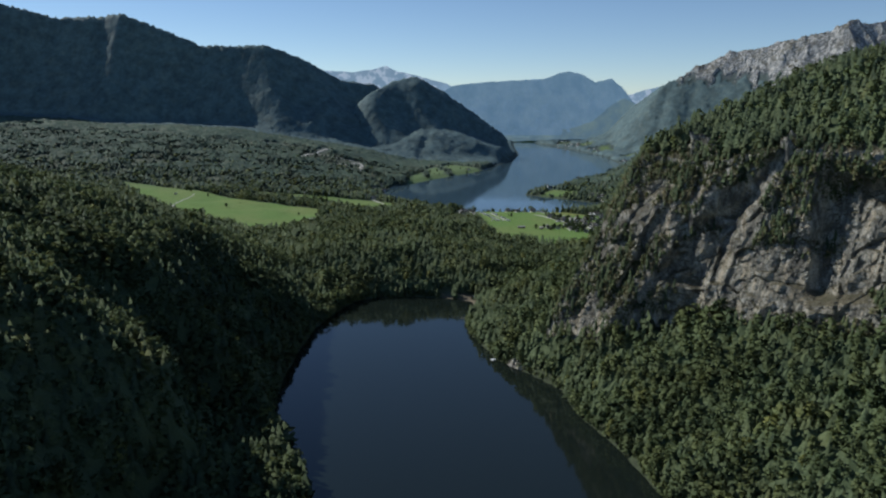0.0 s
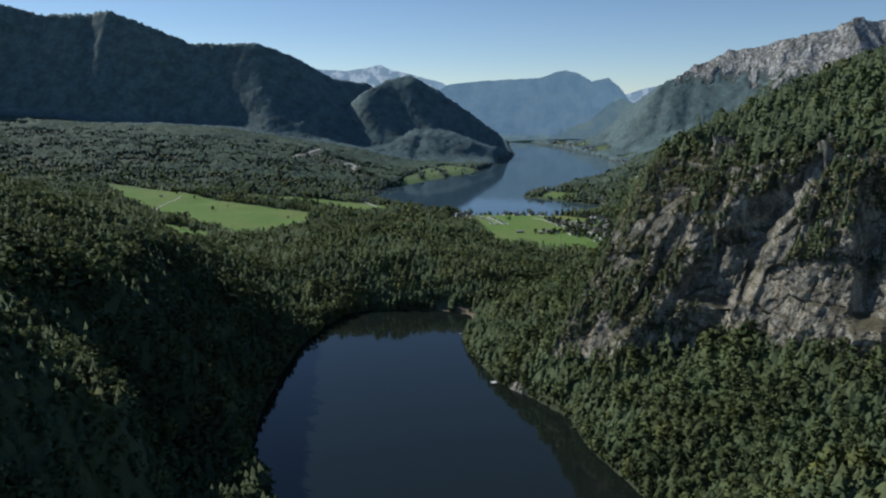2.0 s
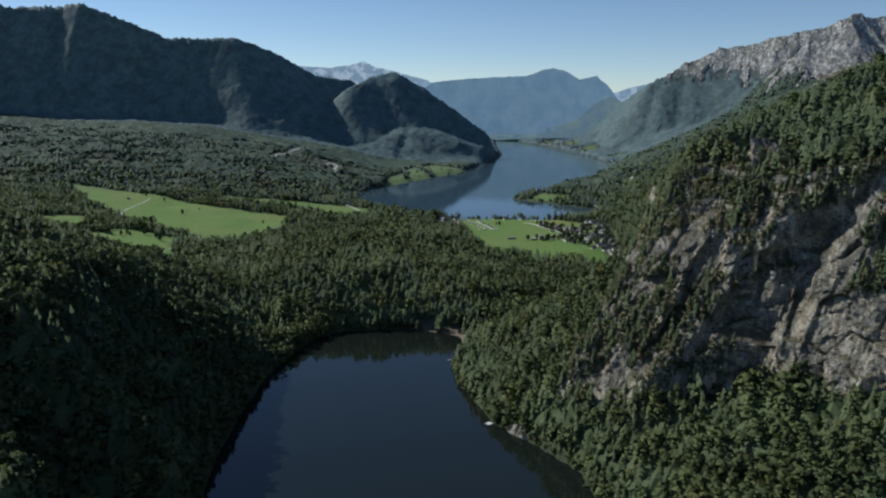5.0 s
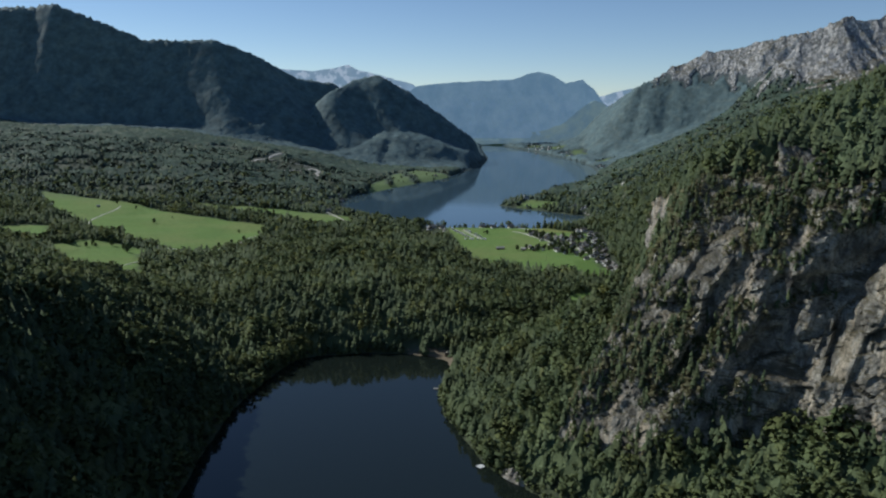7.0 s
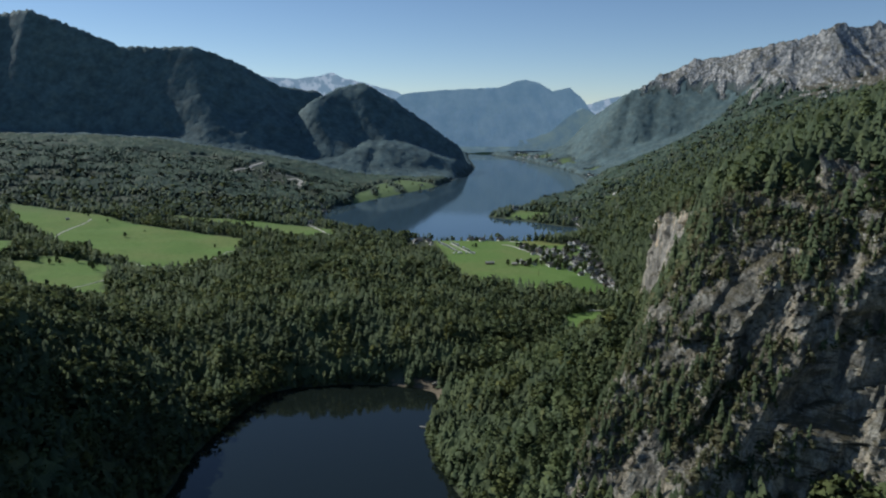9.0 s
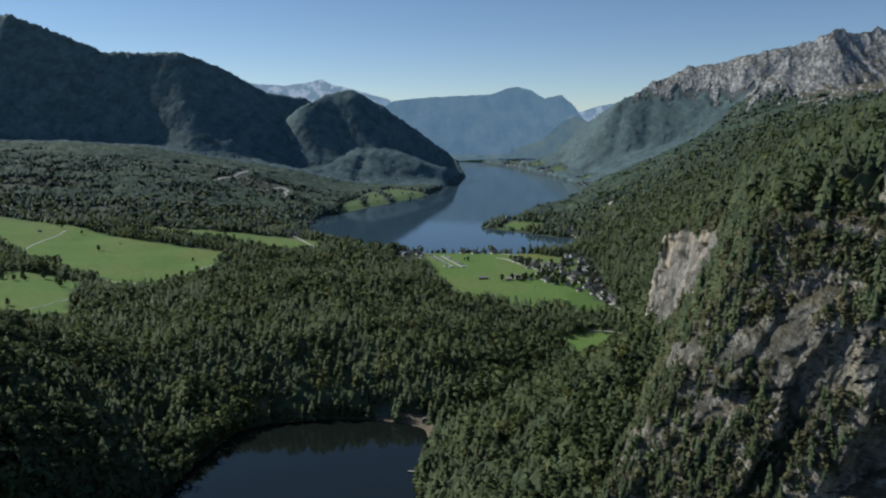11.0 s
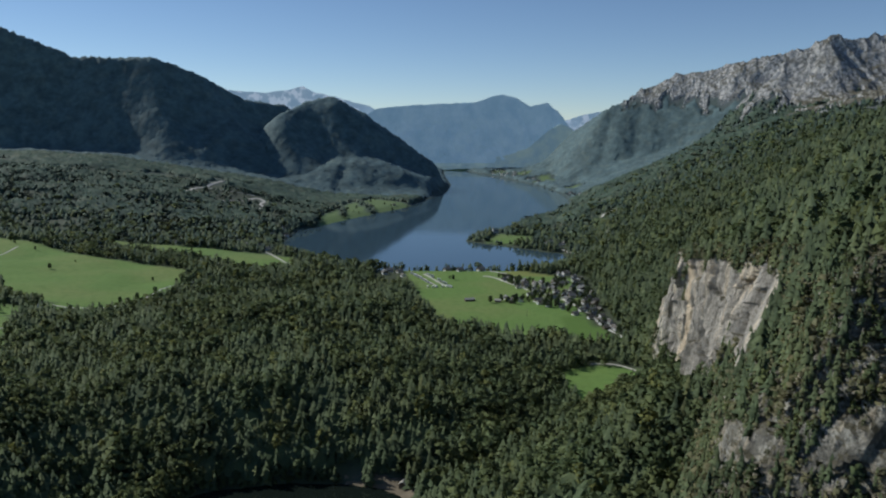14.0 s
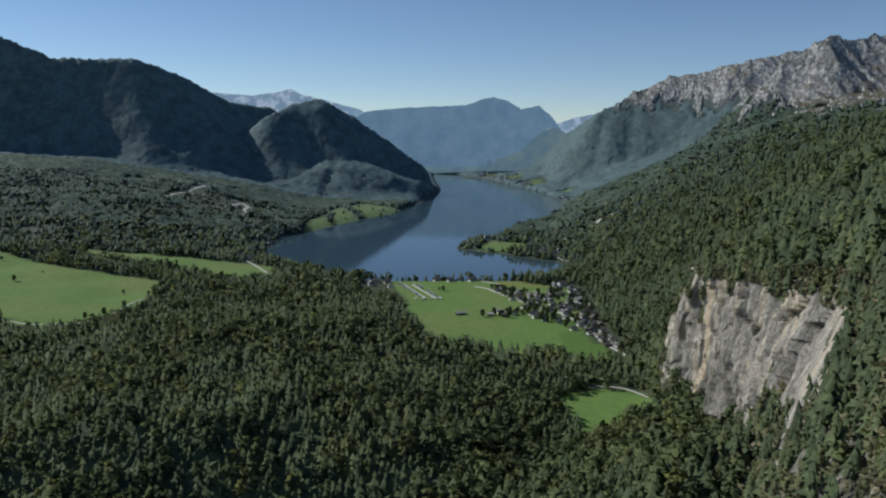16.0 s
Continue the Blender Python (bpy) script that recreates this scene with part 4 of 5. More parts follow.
rng = np.random.default_rng(7)
SPRUCE_NEAR = [spruce_proto(5, 4, s) for s in range(8)]
SPRUCE_MID = [spruce_proto(4, 3, s + 20) for s in range(8)]
SPRUCE_FAR = [spruce_proto(2, 3, s + 40) for s in range(4)]
BROAD_NEAR = [broad_proto(31, s, 0.07, 0.13) for s in range(8)]
BROAD_MID = [broad_proto(20, s + 20, 0.11, 0.18) for s in range(8)]
SPRUCE_LOW = [spruce_proto(3, 3, s + 30) for s in range(8)]
BROAD_LOW = [broad_proto(11, s + 30, 0.15, 0.22) for s in range(8)]
BRUSH = [broad_proto(12, s + 60, 0.10, 0.20) for s in range(8)]
BROAD_FAR = [broad_proto(6, s + 40, 0.19, 0.28) for s in range(6)]


def forest(tag, x0, x1, y0, y1, step, spruces, broads, outside=None, haze_mix=False, wide=1.0):
    """Spruce stands with groups of broadleaf trees, on one stretch of the plan."""
    x, y = scatter(x0, x1, y0, y1, step, rng)
    wedge = np.abs(x) < 110 + 0.62 * np.maximum(y, 0)
    ok = wedge if not outside else ~wedge
    x, y = x[ok], y[ok]
    z = height(x, y)
    u = wall_u(x, y)
    ok = wooded(x, y, z, rng) & ~((u > 0.0) & (u < 1.0) & (y > 250) & (y < 1155))
    x, y, z = x[ok], y[ok], z[ok]
    mixn = fbm(x / 60, y / 60, 3, 51)
    apron = smooth(40, 90, x) * (1 - smooth(1000, 1300, y)) * (wall_u(x, y) < 0.5)
    west = smooth(-60, -90, x) * (1 - smooth(850, 1000, y))
    broad = rng.uniform(0, 1, x.shape) < 0.16 + 0.36 * apron + 0.35 * west + smooth(0.40, 0.64, mixn) * np.where((x > 150) & (wall_u(x, y) > 0.5) | (x > 230) & (y > 850), 0.22, 0.55)
    size = rng.uniform(9.5, 17.5, x.shape) * (1.15 if wide > 1.5 else 1.0) * (0.7 + 0.7 * fbm(x / 26, y / 26, 2, 15)) / wide**0.5
    # dull green trees take over with distance, standing in for haze
    high = rng.uniform(0, 1, x.shape) < (smooth(1500, 2500, y) if haze_mix else 0)
    sets = ((~broad & ~high, "spruce_forest", spruces, 1.0, MAT_SPRUCE, "dark green spruce forest covering the "),
            (broad & ~high, "broadleaf_forest", broads, 0.92, MAT_BROAD, "olive green broadleaf trees among spruces on the "),
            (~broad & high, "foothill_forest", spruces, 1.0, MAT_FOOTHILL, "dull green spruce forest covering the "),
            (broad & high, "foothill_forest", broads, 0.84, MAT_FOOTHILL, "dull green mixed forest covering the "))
    for s, name, protos, tall, mat, label in sets:
        if s.sum() > 4:
            plant(name, protos, x[s], y[s], z[s], size[s] * tall, rng.uniform(1.0, 1.45, s.sum()) * wide, mat, label + tag, rng)


def crag_trees():
    """Trees rooted on ledges of the crags."""
    px, py, pz = [], [], []
    for _, X, Y, Z, U, growth, share in CRAGS:
        ok = (U > -0.16) & (U < 1.15) & (rng.uniform(0, 1, X.shape) < 0.8 * share * smooth(0.46, 0.60, growth + 0.34 * smooth(0.84, 0.97, U)))
        px.append(X[ok]), py.append(Y[ok]), pz.append(Z[ok])
    x, y, z = np.concatenate(px), np.concatenate(py), np.concatenate(pz)
    size = rng.uniform(1.9, 5.6, x.shape) + 3.5 * (rng.uniform(0, 1, x.shape) < 0.15)
    sort = rng.uniform(0, 1, x.shape)
    size = size + 4 * ((y > 678) & (y < 735) & (sort < 0.26) & (rng.uniform(0, 1, x.shape) < 0.5 * smooth(120, 165, z)))
    s = sort < 0.26
    plant("spruce_forest", SPRUCE_NEAR, x[s], y[s], z[s] - 0.4, size[s] * 1.35 + 1.2, rng.uniform(0.8, 1.2, s.sum()), MAT_SPRUCE, "scattered spruces rooted on the ledges of the crag", rng)
    for lo, hi, mat, label in ((0.26, 0.52, MAT_BROAD, "green bushes and trees on the ledges of the crag"), (0.52, 1.0, MAT_BRUSH, "dry olive brown brush clinging to the crag")):
        s = (sort >= lo) & (sort < hi)
        plant("broadleaf_forest", BROAD_MID if mat == MAT_BROAD else BRUSH, x[s], y[s], z[s] - 0.8, size[s] * 0.85, rng.uniform(0.9, 1.5, s.sum()), mat, label, rng)


def shore_bushes():
    """Low broadleaf trees leaning out along the shore of the small lake."""
    x, y = scatter(-170, 170, 240, 930, 3.0, rng)
    d = sdf(x, y, SMALL_LAKE)
    ok = (d > -0.6) & (d < 5.5) & (rng.uniform(0, 1, x.shape) < 0.75) & (sdf(x, y, BEACH) > 2)
    x, y = x[ok], y[ok]
    z = np.maximum(height(x, y), TOP_LEVEL)
    plant("shore_bushes", BROAD_MID, x, y, z, rng.uniform(3.0, 6.5, x.shape), rng.uniform(1.2, 1.8, x.shape), MAT_BROAD, "green bushes and small trees along the lake shore", rng)


def canopy(name, y0, y1, step, mat, label, tall=1.0, soft=True):
    """Closed crowns of far woods: an uneven roof of tree tops over the ground sheet."""
    gx, gy = np.meshgrid(np.arange(-2400, 2400, step), np.arange(y0, y1, step), indexing="ij")
    x = gx + rng.uniform(-0.42, 0.42, gx.shape) * step
    y = gy + rng.uniform(-0.42, 0.42, gx.shape) * step
    z = height(x, y)
    u = wall_u(x, y)
    keep = (np.abs(x) < 150 + 0.62 * y) & wooded(x, y, z, rng) & ~((u > -0.08) & (u < 1.05) & (y > 240) & (y < 1160))
    inner = keep.copy()
    for ax in (0, 1):
        inner &= np.roll(keep, 1, ax) & np.roll(keep, -1, ax)
    i, j = np.indices(x.shape)
    crown = (i + j) % 2
    tops = 1.5 + (2.5 + 3.5 * crown) * (0.3 + rng.uniform(0, 1, x.shape)) + (6 if soft else 2) * (fbm(x / 45, y / 45, 3, 77) - 0.4)
    z = np.where(inner, z + tall * tops, z - 0.6)
    q = grid_faces(*x.shape)
    q = q[keep.ravel()[q].all(1)]
    used, back = np.unique(q, return_inverse=True)
    v = np.stack([x, y, z], -1).reshape(-1, 3)[used]
    ob = mesh_object(name, v, back.reshape(-1, 4), mat, soft)
    float_attribute(ob, "tint", np.clip(0.9 * fbm(v[:, 0] / 60, v[:, 1] / 60, 4, 19) + rng.uniform(-0.2, 0.2, len(v)), 0, 0.92))
    return tagged(ob, label, "forest", kind="stuff")


def undergrowth():
    """Young trees and bushes that close the gaps on the slope below the crag."""
    x, y = scatter(30, 420, 300, 760, 6.6, rng)
    z = height(x, y)
    ok = wooded(x, y, z, rng) & (wall_u(x, y) < 0.0) & (x > 40)
    x, y, z = x[ok], y[ok], z[ok]
    plant("undergrowth", BROAD_LOW, x, y, z, rng.uniform(3.5, 7.5, x.shape), rng.uniform(1.1, 1.6, x.shape), MAT_BROAD, "young broadleaf trees and bushes below the crag", rng)


shore_bushes()
crag_trees()
undergrowth()
forest("slopes round the small lake", -640, 560, 130, 1160, 6.45, SPRUCE_NEAR, BROAD_NEAR)
forest("low ridge between the lakes", -800, 800, 1160, 1420, 6.8, SPRUCE_MID, BROAD_MID)
forest("valley floor by the meadows", -1100, 1100, 1420, 1900, 7.6, SPRUCE_LOW, BROAD_LOW, haze_mix=True)
forest("foothills behind the meadows", -1800, 1800, 1900, 2650, 10.0, SPRUCE_FAR, BROAD_FAR, haze_mix=True, wide=1.6)
# added foliage sheet under the crowns, lifts the black gaps between trees
canopy("understory", 130, 1500, 4.9, MAT_SPRUCE, "foliage sheet added between the trees to lighten dark gaps", 0.8, False)
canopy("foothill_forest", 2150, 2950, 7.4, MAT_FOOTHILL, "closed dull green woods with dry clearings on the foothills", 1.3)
# these crowns carry the haze in their colour
canopy("mountain_forest", 2945, 5000, 10.0, MAT_MOUNTAIN, "closed forest on the mountain sides, tinted blue for haze")
forest("slopes beside the flight", -640, 640, -440, 1000, 13.0, SPRUCE_FAR, BROAD_FAR, outside=True, wide=1.3)
forest("slopes behind the flight", -250, 260, -440, 132, 9.0, SPRUCE_FAR, BROAD_FAR, wide=1.3)


# ---- things ----
def part(name, bm, mat, parent, label=""):
    me = bpy.data.meshes.new(name)
    bm.normal_update()
    bm.to_mesh(me)
    bm.free()
    me.materials.append(mat)
    ob = new(name, me)
    ob.parent = parent
    return tagged(ob, label) if label else ob


def box(x0, x1, y0, y1, z0, z1, bevel=0.0):
    bm = bmesh.new()
    bmesh.ops.create_cube(bm, size=1, matrix=Matrix.LocRotScale(((x0 + x1) / 2, (y0 + y1) / 2, (z0 + z1) / 2), None, (x1 - x0, y1 - y0, z1 - z0)))
    if bevel:
        bmesh.ops.bevel(bm, geom=bm.edges[:], offset=bevel, segments=2, affect="EDGES")
    return bm


def gable(length, width, z0, eave, ridge_z):
    """Walls with a gable at both ends."""
    bm = bmesh.new()
    l, w = length / 2, width / 2
    vs = [bm.verts.new(c) for x in (-l, l) for c in ((x, -w, z0), (x, w, z0), (x, w, eave), (x, 0, ridge_z), (x, -w, eave))]
    bm.faces.new(vs[4::-1]), bm.faces.new(vs[5:])
    for a, b in ((0, 1), (1, 2), (2, 3), (3, 4), (4, 0)):
        bm.faces.new((vs[a], vs[b], vs[5 + b], vs[5 + a]))
    bmesh.ops.recalc_face_normals(bm, faces=bm.faces[:])
    return bm


def roof_slabs(length, width, eave, ridge_z, over, thick):
    """Two slabs that overhang walls and gables."""
    bm = bmesh.new()
    l, w = length / 2 + over, width / 2
    drop = (ridge_z - eave) / w * over
    for side in (-1, 1):
        top = [(x, y, z) for x in (-l, l) for y, z in ((0, ridge_z), (side * (w + over), eave - drop))]
        vs = [bm.verts.new((x, y, z + dz)) for dz in (0.05, 0.05 + thick) for x, y, z in top]
        for q in ((0, 1, 3, 2), (4, 6, 7, 5), (0, 4, 5, 1), (2, 3, 7, 6), (0, 2, 6, 4), (1, 5, 7, 3)):
            bm.faces.new([vs[k] for k in q])
    bmesh.ops.recalc_face_normals(bm, faces=bm.faces[:])
    return bm


def empty(name):
    ob = new(name)
    ob.empty_display_size = 2
    return ob


def house(length, width, eave, ridge_z, base_mat, upper_mat, roof_mat, label):
    h = empty("house")
    part("foundation_wall", gable(length, width, -2.0, eave * 0.55, eave * 0.56), base_mat, h)
    part("upper_storey", gable(length + 0.06, width + 0.06, eave * 0.55, eave, ridge_z), upper_mat, h)
    part("roof", roof_slabs(length, width, eave, ridge_z, 0.7, 0.22), roof_mat, h)
    ch = box(-0.35, 0.35, -0.35, 0.35, ridge_z - 1.0, ridge_z + 0.9)
    bmesh.ops.translate(ch, verts=ch.verts[:], vec=(length * 0.18, width * 0.12, 0))
    chimney = part("chimney", ch, MAT_PLASTER, h)
    cap = box(-0.45, 0.45, -0.45, 0.45, ridge_z + 0.9, ridge_z + 1.02)
    bmesh.ops.translate(cap, verts=cap.verts[:], vec=(length * 0.18, width * 0.12, 0))
    part("chimney_cap", cap, MAT_ROOF_GREY, chimney)
    for n in range(3):
        x = (n - 1) * length * 0.29
        for side in (-1, 1):
            y = side * width / 2
            low = eave * 0.62
            window = part("window", box(x - 0.45, x + 0.45, y - 0.1, y + 0.1, low, low + 1.0), MAT_PANE, h)
            part("sill", box(x - 0.55, x + 0.55, y - 0.2, y + 0.2, low - 0.1, low - 0.005), MAT_WHITE, window)
    door = part("door", box(-0.5, 0.5, -width / 2 - 0.08, -width / 2 + 0.08, 0, 1.9), MAT_TIMBER, h)
    part("door_handle", box(0.32, 0.42, -width / 2 - 0.16, -width / 2 - 0.08, 0.95, 1.05), MAT_RUBBER, door)
    return tagged(h, label, "house", "houses of the valley")


HOUSES = [house(8.6, 6.8, 3.3, 5.7, MAT_PLASTER, MAT_PLASTER, MAT_ROOF_BROWN, "white plastered house with a brown tiled roof"),
          house(9.4, 7.2, 3.5, 6.1, MAT_PLASTER, MAT_TIMBER, MAT_ROOF_GREY, "farmhouse of white plaster and timber with a grey roof"),
          house(7.4, 6.2, 3.1, 5.3, MAT_PLASTER, MAT_PLASTER, MAT_ROOF_GREY, "small white house with a grey shingle roof"),
          house(10.5, 7.6, 3.6, 6.2, MAT_TIMBER, MAT_TIMBER, MAT_ROOF_BROWN, "dark timber house with a brown roof")]


def settle(thing, x, y, turn, scale=1.0, sink=0.0):
    """A copy of a thing on the ground at a place."""
    z = float(height(np.array([x]), np.array([y]))[0])
    ob = copy_thing(thing, pose(x, y, z - sink, 0, 0, turn))
    ob.scale = (scale,) * 3
    return ob


pick = random.Random(4)
village_spots = strew(VILLAGE, 92, 10.2, [], 3)
for n, (x, y) in enumerate(SPOTS + village_spots + SHORE_FAR):
    settle(HOUSES[pick.choice((0, 2, 1, 2)) if y > 1585 else pick.choice((0, 0, 1, 1, 2, 2, 3))], x, y, pick.choice((15, 20, 100, 110, 60)) + pick.uniform(-8, 8), pick.uniform(0.7, 1.0) * (1.25 if y > 1585 else 1))
for first in HOUSES:
    for ob in list(first.children_recursive) + [first]:
        bpy.data.objects.remove(ob)


def barn(length, width, label):
    b = empty("barn")
    part("wall", gable(length, width, -1.0, 2.6, 4.3), MAT_TIMBER, b)
    part("roof", roof_slabs(length, width, 2.6, 4.3, 0.5, 0.18), MAT_ROOF_PALE, b)
    part("door", box(-1.2, 1.2, -width / 2 - 0.1, -width / 2 + 0.05, 0, 2.2), MAT_ROOF_GREY, b)
    return tagged(b, label, "barn", "barns in the meadows")


def place(ob, x, y, turn, lift=0.0):
    ob.matrix_world = pose(x, y, float(height(np.array([x]), np.array([y]))[0]) + lift, 0, 0, turn)
    return ob


place(barn(13, 5, "long timber barn with a pale roof in the meadow"), 149, 1416, 12)
place(barn(8, 5, "timber barn with a pale roof beside trees"), 186, 1408, -10)
place(barn(6, 4.5, "small hay barn with a pale roof in the meadow"), -640, 1800, 30)
place(barn(7, 5, "timber boathouse with a pale roof on the beach"), 38, 897, 62)


def chapel():
    c = empty("chapel")
    part("nave", gable(11, 6.5, -1.0, 4.5, 8.0), MAT_PLASTER, c)
    part("roof", roof_slabs(11, 6.5, 4.5, 8.0, 0.5, 0.2), MAT_ROOF_GREY, c)
    tower = part("tower", box(-7.6, -4.8, -1.4, 1.4, -1, 10.5), MAT_PLASTER, c)
    bm = bmesh.new()
    bmesh.ops.create_cone(bm, cap_ends=True, segments=4, radius1=2.2, radius2=0.05, depth=5.5, matrix=Matrix.Translation((-6.2, 0, 13.25)) @ Matrix.Rotation(radians(45), 4, "Z"))
    part("spire", bm, MAT_ROOF_GREY, tower)
    return tagged(c, "white building with a pointed tower on the wooded point", "chapel")


place(chapel(), 294, 2072, 20)


# ---- camp site ----
def caravan():
    c = empty("caravan")
    part("body", box(-2.4, 2.4, -1.1, 1.1, 0.45, 2.6, 0.28), MAT_WHITE, c)
    part("window", box(-1.5, 1.5, -1.13, 1.13, 1.5, 2.05), MAT_PANE, c)
    for side in (-1, 1):
        bm = bmesh.new()
        bmesh.ops.create_cone(bm, cap_ends=True, segments=14, radius1=0.36, radius2=0.36, depth=0.2, matrix=Matrix.Translation((0, side * 0.95, 0.36)) @ Matrix.Rotation(radians(90), 4, "X"))
        wheel = part("wheel", bm, MAT_RUBBER, c)
        bm = bmesh.new()
        bmesh.ops.create_cone(bm, cap_ends=True, segments=10, radius1=0.2, radius2=0.17, depth=0.06, matrix=Matrix.Translation((0, side * 1.08, 0.36)) @ Matrix.Rotation(radians(90), 4, "X"))
        part("rim", bm, MAT_WHITE, wheel)
    part("drawbar", box(2.3, 3.5, -0.06, 0.06, 0.5, 0.62), MAT_RUBBER, c)
    return tagged(c, "white caravan parked on the camp site meadow", "caravan", "caravans on the camp site")


first = caravan()
van_rng = random.Random(9)
for n in range(11):
    t = n / 10
    for side, (ax, ay, bx, by) in ((-5, (88, 1612, 116, 1508)), (5, (102, 1608, 128, 1508))):
        if van_rng.random() < 0.85:
            settle(first, ax + t * (bx - ax) + side + van_rng.uniform(-1, 1), ay + t * (by - ay), van_rng.uniform(0, 40), van_rng.uniform(0.85, 1.15))
for x in (100, 107, 113, 121, 128, 134):
    settle(first, x, 1506 + van_rng.uniform(-3, 3), van_rng.uniform(60, 120))
for ob in list(first.children_recursive) + [first]:
    bpy.data.objects.remove(ob)


# ---- single trees ----
def garden_tree(seed, tall, label):
    t = empty("tree")
    r = np.random.default_rng(seed)
    bm = bmesh.new()
    bmesh.ops.create_cone(bm, cap_ends=True, segments=8, radius1=0.035 * tall, radius2=0.012 * tall, depth=0.62 * tall, matrix=Matrix.Translation((0, 0, 0.29 * tall)))
    for k in range(5):
        a, lift = r.uniform(0, 6.28), r.uniform(0.28, 0.5)
        m = Matrix.Translation((0, 0, lift * tall)) @ Matrix.Rotation(a, 4, "Z") @ Matrix.Rotation(radians(r.uniform(35, 55)), 4, "Y") @ Matrix.Translation((0, 0, 0.13 * tall))
        bmesh.ops.create_cone(bm, cap_ends=True, segments=5, radius1=0.014 * tall, radius2=0.004 * tall, depth=0.27 * tall, matrix=m)
    part("trunk", bm, MAT_BARK, t)
    pv, pf = broad_proto(240, seed, 0.045, 0.085)
    crown = mesh_object("crown", pv * tall * np.array([1.15, 1.15, 1.0]), pf, MAT_BROAD)
    float_attribute(crown, "tint", np.full(len(pv), r.uniform(0.1, 0.9)))
    crown.parent = t
    return tagged(t, label, "tree", "single trees in the meadows")


TREES = [garden_tree(s, h, "round green broadleaf tree standing in the meadow") for s, h in ((1, 8.0), (2, 10.0), (3, 7.0), (4, 11.5))]
lone = [(-469, 1621), (-456, 1687), (-301, 1561), (-284, 1428), (-433, 1737), (-300, 1410), (-273, 1470), (-262, 1540), (-560, 1790), (-620, 1850), (-640, 1880), (-440, 1250), (-395, 1200),
        (175, 1403), (198, 1412), (206, 1396), (212, 1415), (143, 1560), (138, 1567), (216, 1572), (230, 1566), (242, 1545), (312, 2028)]
garden = strew(VILLAGE, 120, 5.0, village_spots, 8) + strew(MEADOW_BACK, 8, 20, [], 5) + strew(MEADOW_MIDDLE, 5, 20, [], 6) + strew(TOWN, 50, 14, SHORE_FAR, 21) + strew(MEADOW_DRY, 12, 9, [], 31)
shoreline = [(90 + 9.5 * n, 1662 - 0.06 * 9.5 * n) for n in range(22) if n % 5 != 3]
tree_rng = random.Random(12)
for x, y in lone + garden + shoreline:
    settle(TREES[tree_rng.randrange(4)], x, y, tree_rng.uniform(0, 360), tree_rng.uniform(0.6, 1.05), 0.2)
for t in TREES:
    for ob in list(t.children_recursive) + [t]:
        bpy.data.objects.remove(ob)


# ---- roads and tracks ----
def road(name, line, width, label, lift=0.35):
    """A gravel ribbon laid on the ground along a line."""
    pts = np.array(line, float)
    seg = np.r_[0, np.cumsum(np.hypot(*np.diff(pts, axis=0).T))]
    t = np.linspace(0, seg[-1], max(4, int(seg[-1] / 4)))
    x, y = np.interp(t, seg, pts[:, 0]), np.interp(t, seg, pts[:, 1])
    k = np.ones(7) / 7
    if len(x) > 9:
        x, y = np.convolve(np.pad(x, 3, "edge"), k, "valid"), np.convolve(np.pad(y, 3, "edge"), k, "valid")
    tx, ty = np.gradient(x), np.gradient(y)
    n = np.hypot(tx, ty) + 1e-9
    w = width * (0.42 + 0.16 * fbm(t / 9, t * 0, 2, 3))
    rows = []
    for side in (1, 0.5, -0.5, -1):
        px, py = x - side * w * ty / n, y + side * w * tx / n
        rows.append(np.stack([px, py, height(px, py) + lift - (0.6 if abs(side) == 1 else 0)], -1))
    v = np.stack(rows, 1).reshape(-1, 3)
    return tagged(mesh_object(name, v, grid_faces(len(x), 4), MAT_GRAVEL, False), label, "road", kind="structure")


for name, (line, width, label) in ROADS.items():
    road(name, line, width, label, 1.0 if width > 20 or line[0][1] > 2200 else 0.35)


def utility_pole(x, y):
    p = empty("utility_pole")
    bm = bmesh.new()
    bmesh.ops.create_cone(bm, cap_ends=True, segments=8, radius1=0.22, radius2=0.14, depth=10, matrix=Matrix.Translation((0, 0, 4.5)))
    part("pole", bm, MAT_TIMBER, p)
    arm = part("crossarm", box(-1.1, 1.1, -0.09, 0.09, 8.5, 8.72), MAT_TIMBER, p)
    for k in (-0.9, 0.9):
        bm = bmesh.new()
        bmesh.ops.create_cone(bm, cap_ends=True, segments=8, radius1=0.1, radius2=0.06, depth=0.3, matrix=Matrix.Translation((k, 0, 8.87)))
        part("insulator", bm, MAT_WHITE, arm)
    tagged(p, "weathered timber utility pole standing in a meadow", "utility pole", "poles in the meadows")
    return place(p, x, y, 20)


utility_pole(208, 1326)
utility_pole(228, 1052)


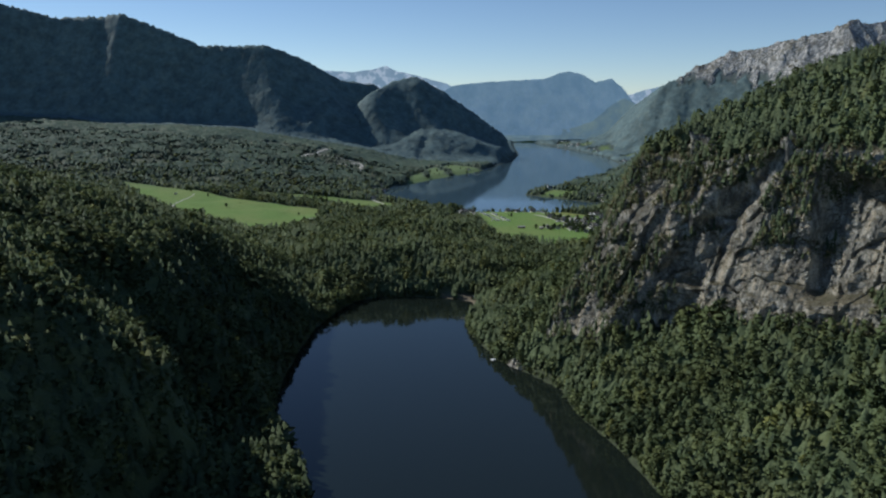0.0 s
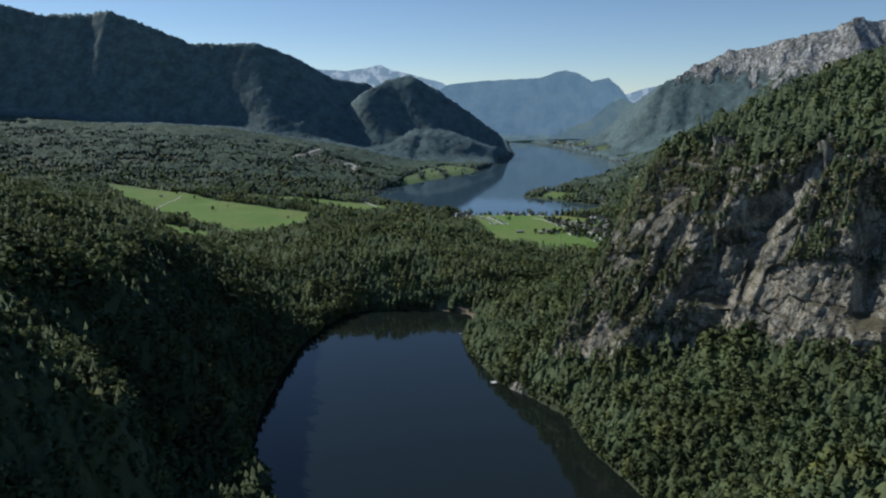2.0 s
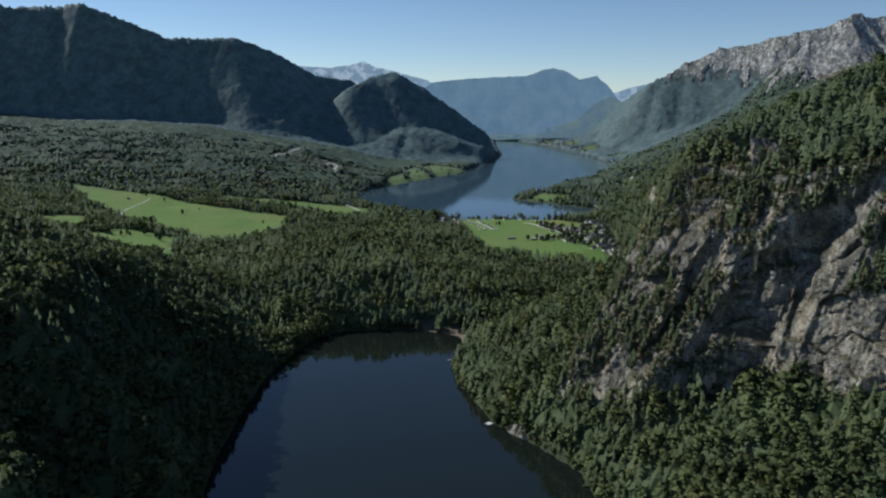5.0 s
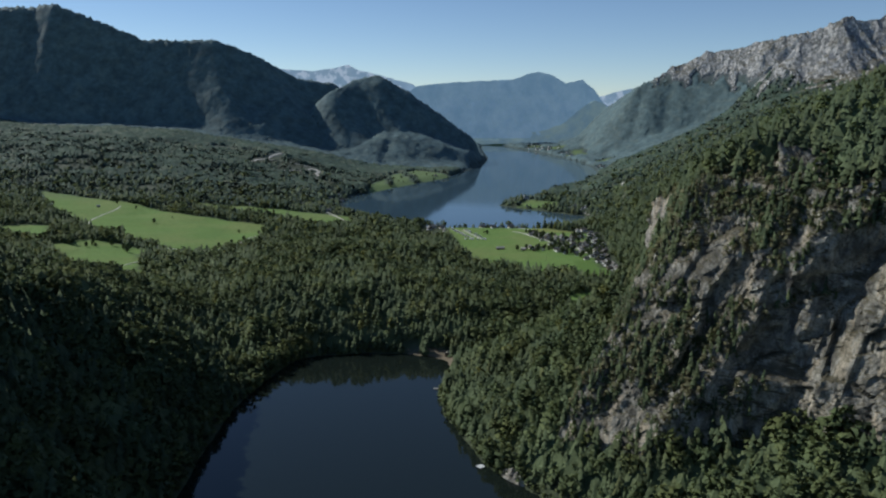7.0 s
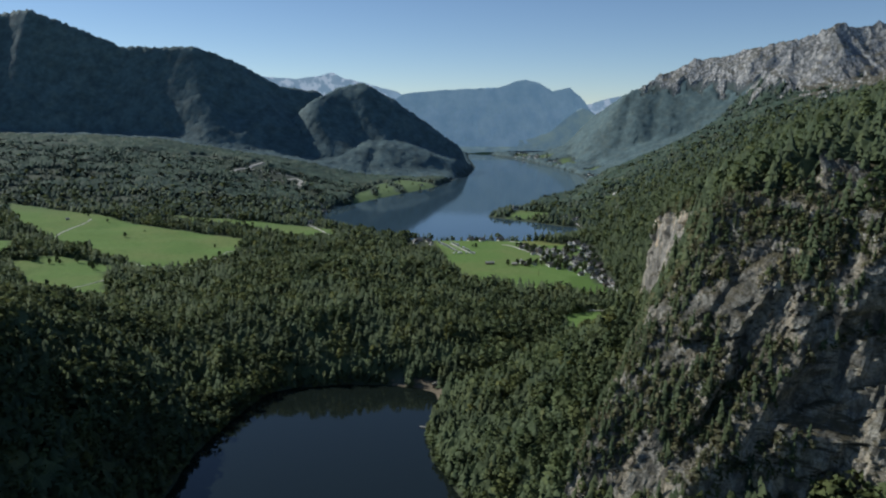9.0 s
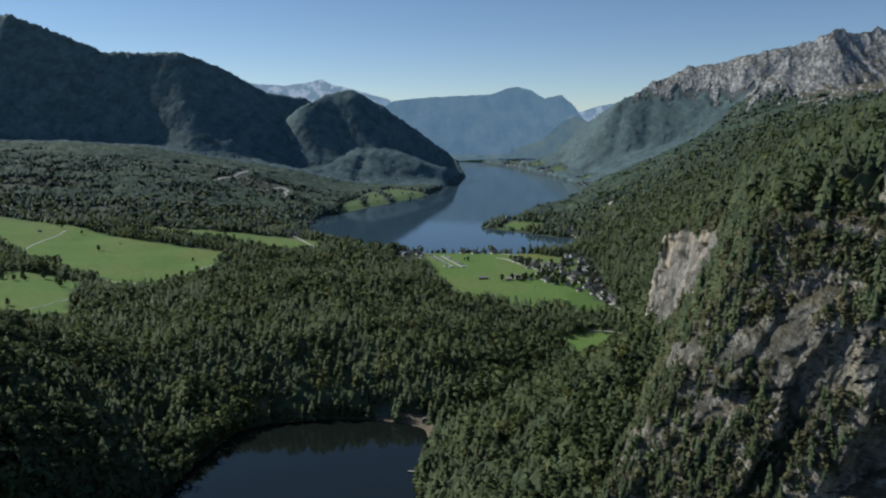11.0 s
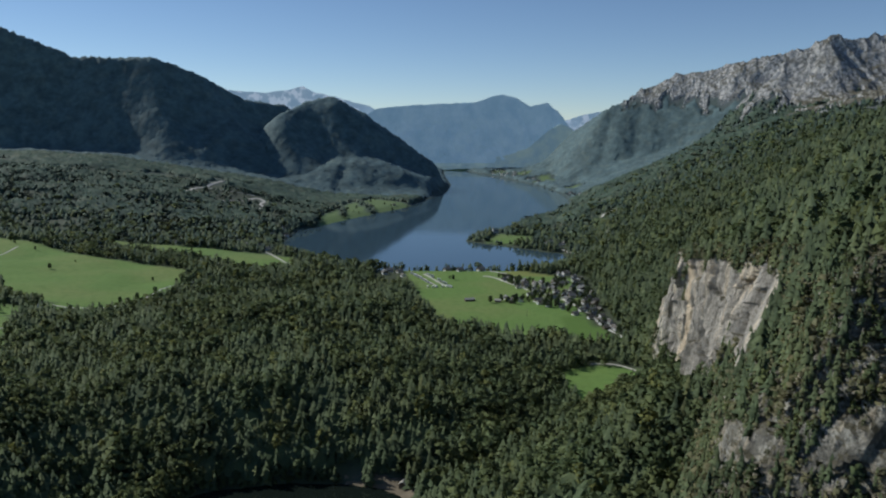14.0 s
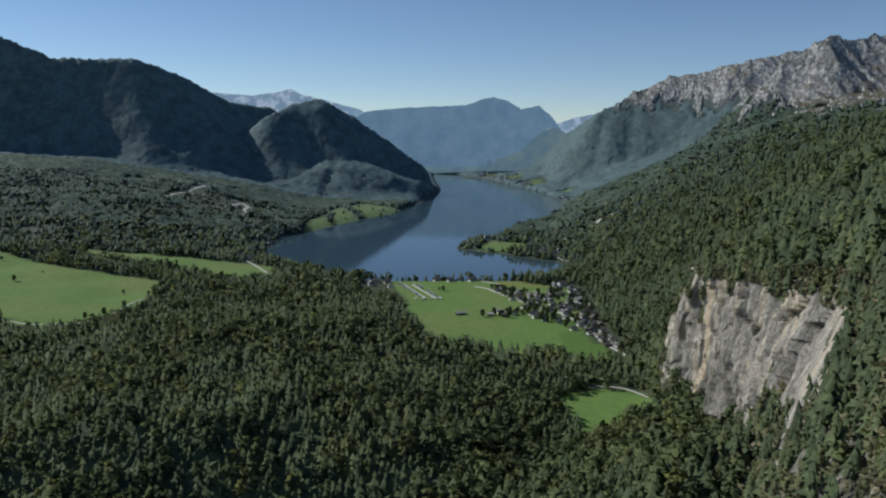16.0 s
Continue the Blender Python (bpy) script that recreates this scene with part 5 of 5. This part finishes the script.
def outcrop(name, line, tall, label, seed):
    """A low rock wall that drops straight into the lake."""
    pts = np.array(line, float)
    seg = np.r_[0, np.cumsum(np.hypot(*np.diff(pts, axis=0).T))]
    t = np.arange(0, seg[-1], 0.8)
    bx, by = np.interp(t, seg, pts[:, 0]), np.interp(t, seg, pts[:, 1])
    u = np.linspace(0, 1, 26)
    T, U = np.meshgrid(t, u, indexing="ij")
    top = tall * np.sin(np.pi * np.clip(T / seg[-1], 0.02, 0.98)) ** 0.5 * (0.75 + 0.5 * fbm(T / 6, T * 0, 3, seed))
    n = fbm(T / 5, U * top / 5, 4, seed + 2, True)
    into = 5 * U + 2.6 * (n - 0.5)
    ob = mesh_object(name, np.stack([bx[:, None] + 0.75 * into, by[:, None] + 0.45 * into, TOP_LEVEL - 1.5 + U * top], -1).reshape(-1, 3), grid_faces(len(t), 26), MAT_ROCK_PALE, False)
    return tagged(ob, label, "cliff", kind="structure")


outcrop("cliff_5", [(56, 667), (64, 655), (72, 646)], 8, "pale rock wall rising from the lake shore", 3)


# ---- on the small lake ----
def raft():
    r = empty("raft")
    for n in range(7):
        part("plank", box(-2.4, 2.4, -2.1 + 0.6 * n, -1.56 + 0.6 * n, 0.32, 0.42), MAT_WHITE, r)
    for side in (-1, 1):
        part("float", box(-2.3, 2.3, side * 1.5 - 0.35, side * 1.5 + 0.35, -0.2, 0.32, 0.1), MAT_WHITE, r)
    return tagged(r, "white bathing raft floating on the dark lake", "raft")


ob = raft()
ob.matrix_world = pose(47, 677, TOP_LEVEL + 0.05, 0, 0, 35)


def jetty():
    j = empty("jetty")
    for n in range(9):
        part("plank", box(0.75 * n, 0.75 * n + 0.68, -0.8, 0.8, 0.5, 0.6), MAT_ROOF_PALE, j)
    for x in (0.4, 3.4, 6.4):
        for y in (-0.7, 0.7):
            part("post", box(x - 0.1, x + 0.1, y - 0.1, y + 0.1, -2.5, 0.5), MAT_TIMBER, j)
    return tagged(j, "small weathered plank jetty at the lake shore", "jetty")


def beach():
    """A low spit of gravel and dry reeds between the water and the trees."""
    x, y = np.meshgrid(np.arange(-16, 56, 1.5), np.arange(860, 928, 1.5), indexing="ij")
    inside = -sdf(x, y, BEACH) + 5 * (fbm(x / 9, y / 9, 3, 23) - 0.5)
    z = np.maximum(TOP_LEVEL - 0.5 + 1.1 * smooth(-1, 7, inside), np.where(inside > 0, height(x, y) + 0.25, 0)) - 2.0 * smooth(0, -3, inside)
    q = grid_faces(*x.shape)
    q = q[(inside.ravel() > -3)[q].all(1)]
    used, back = np.unique(q, return_inverse=True)
    ob = mesh_object("beach", np.stack([x, y, z], -1).reshape(-1, 3)[used], back.reshape(-1, 4), MAT_SAND, True)
    return tagged(ob, "tan gravel beach with dry reeds at the lake head", "beach", kind="structure")


beach()
ob = jetty()
ob.matrix_world = pose(27, 815, TOP_LEVEL, 0, 0, 170)
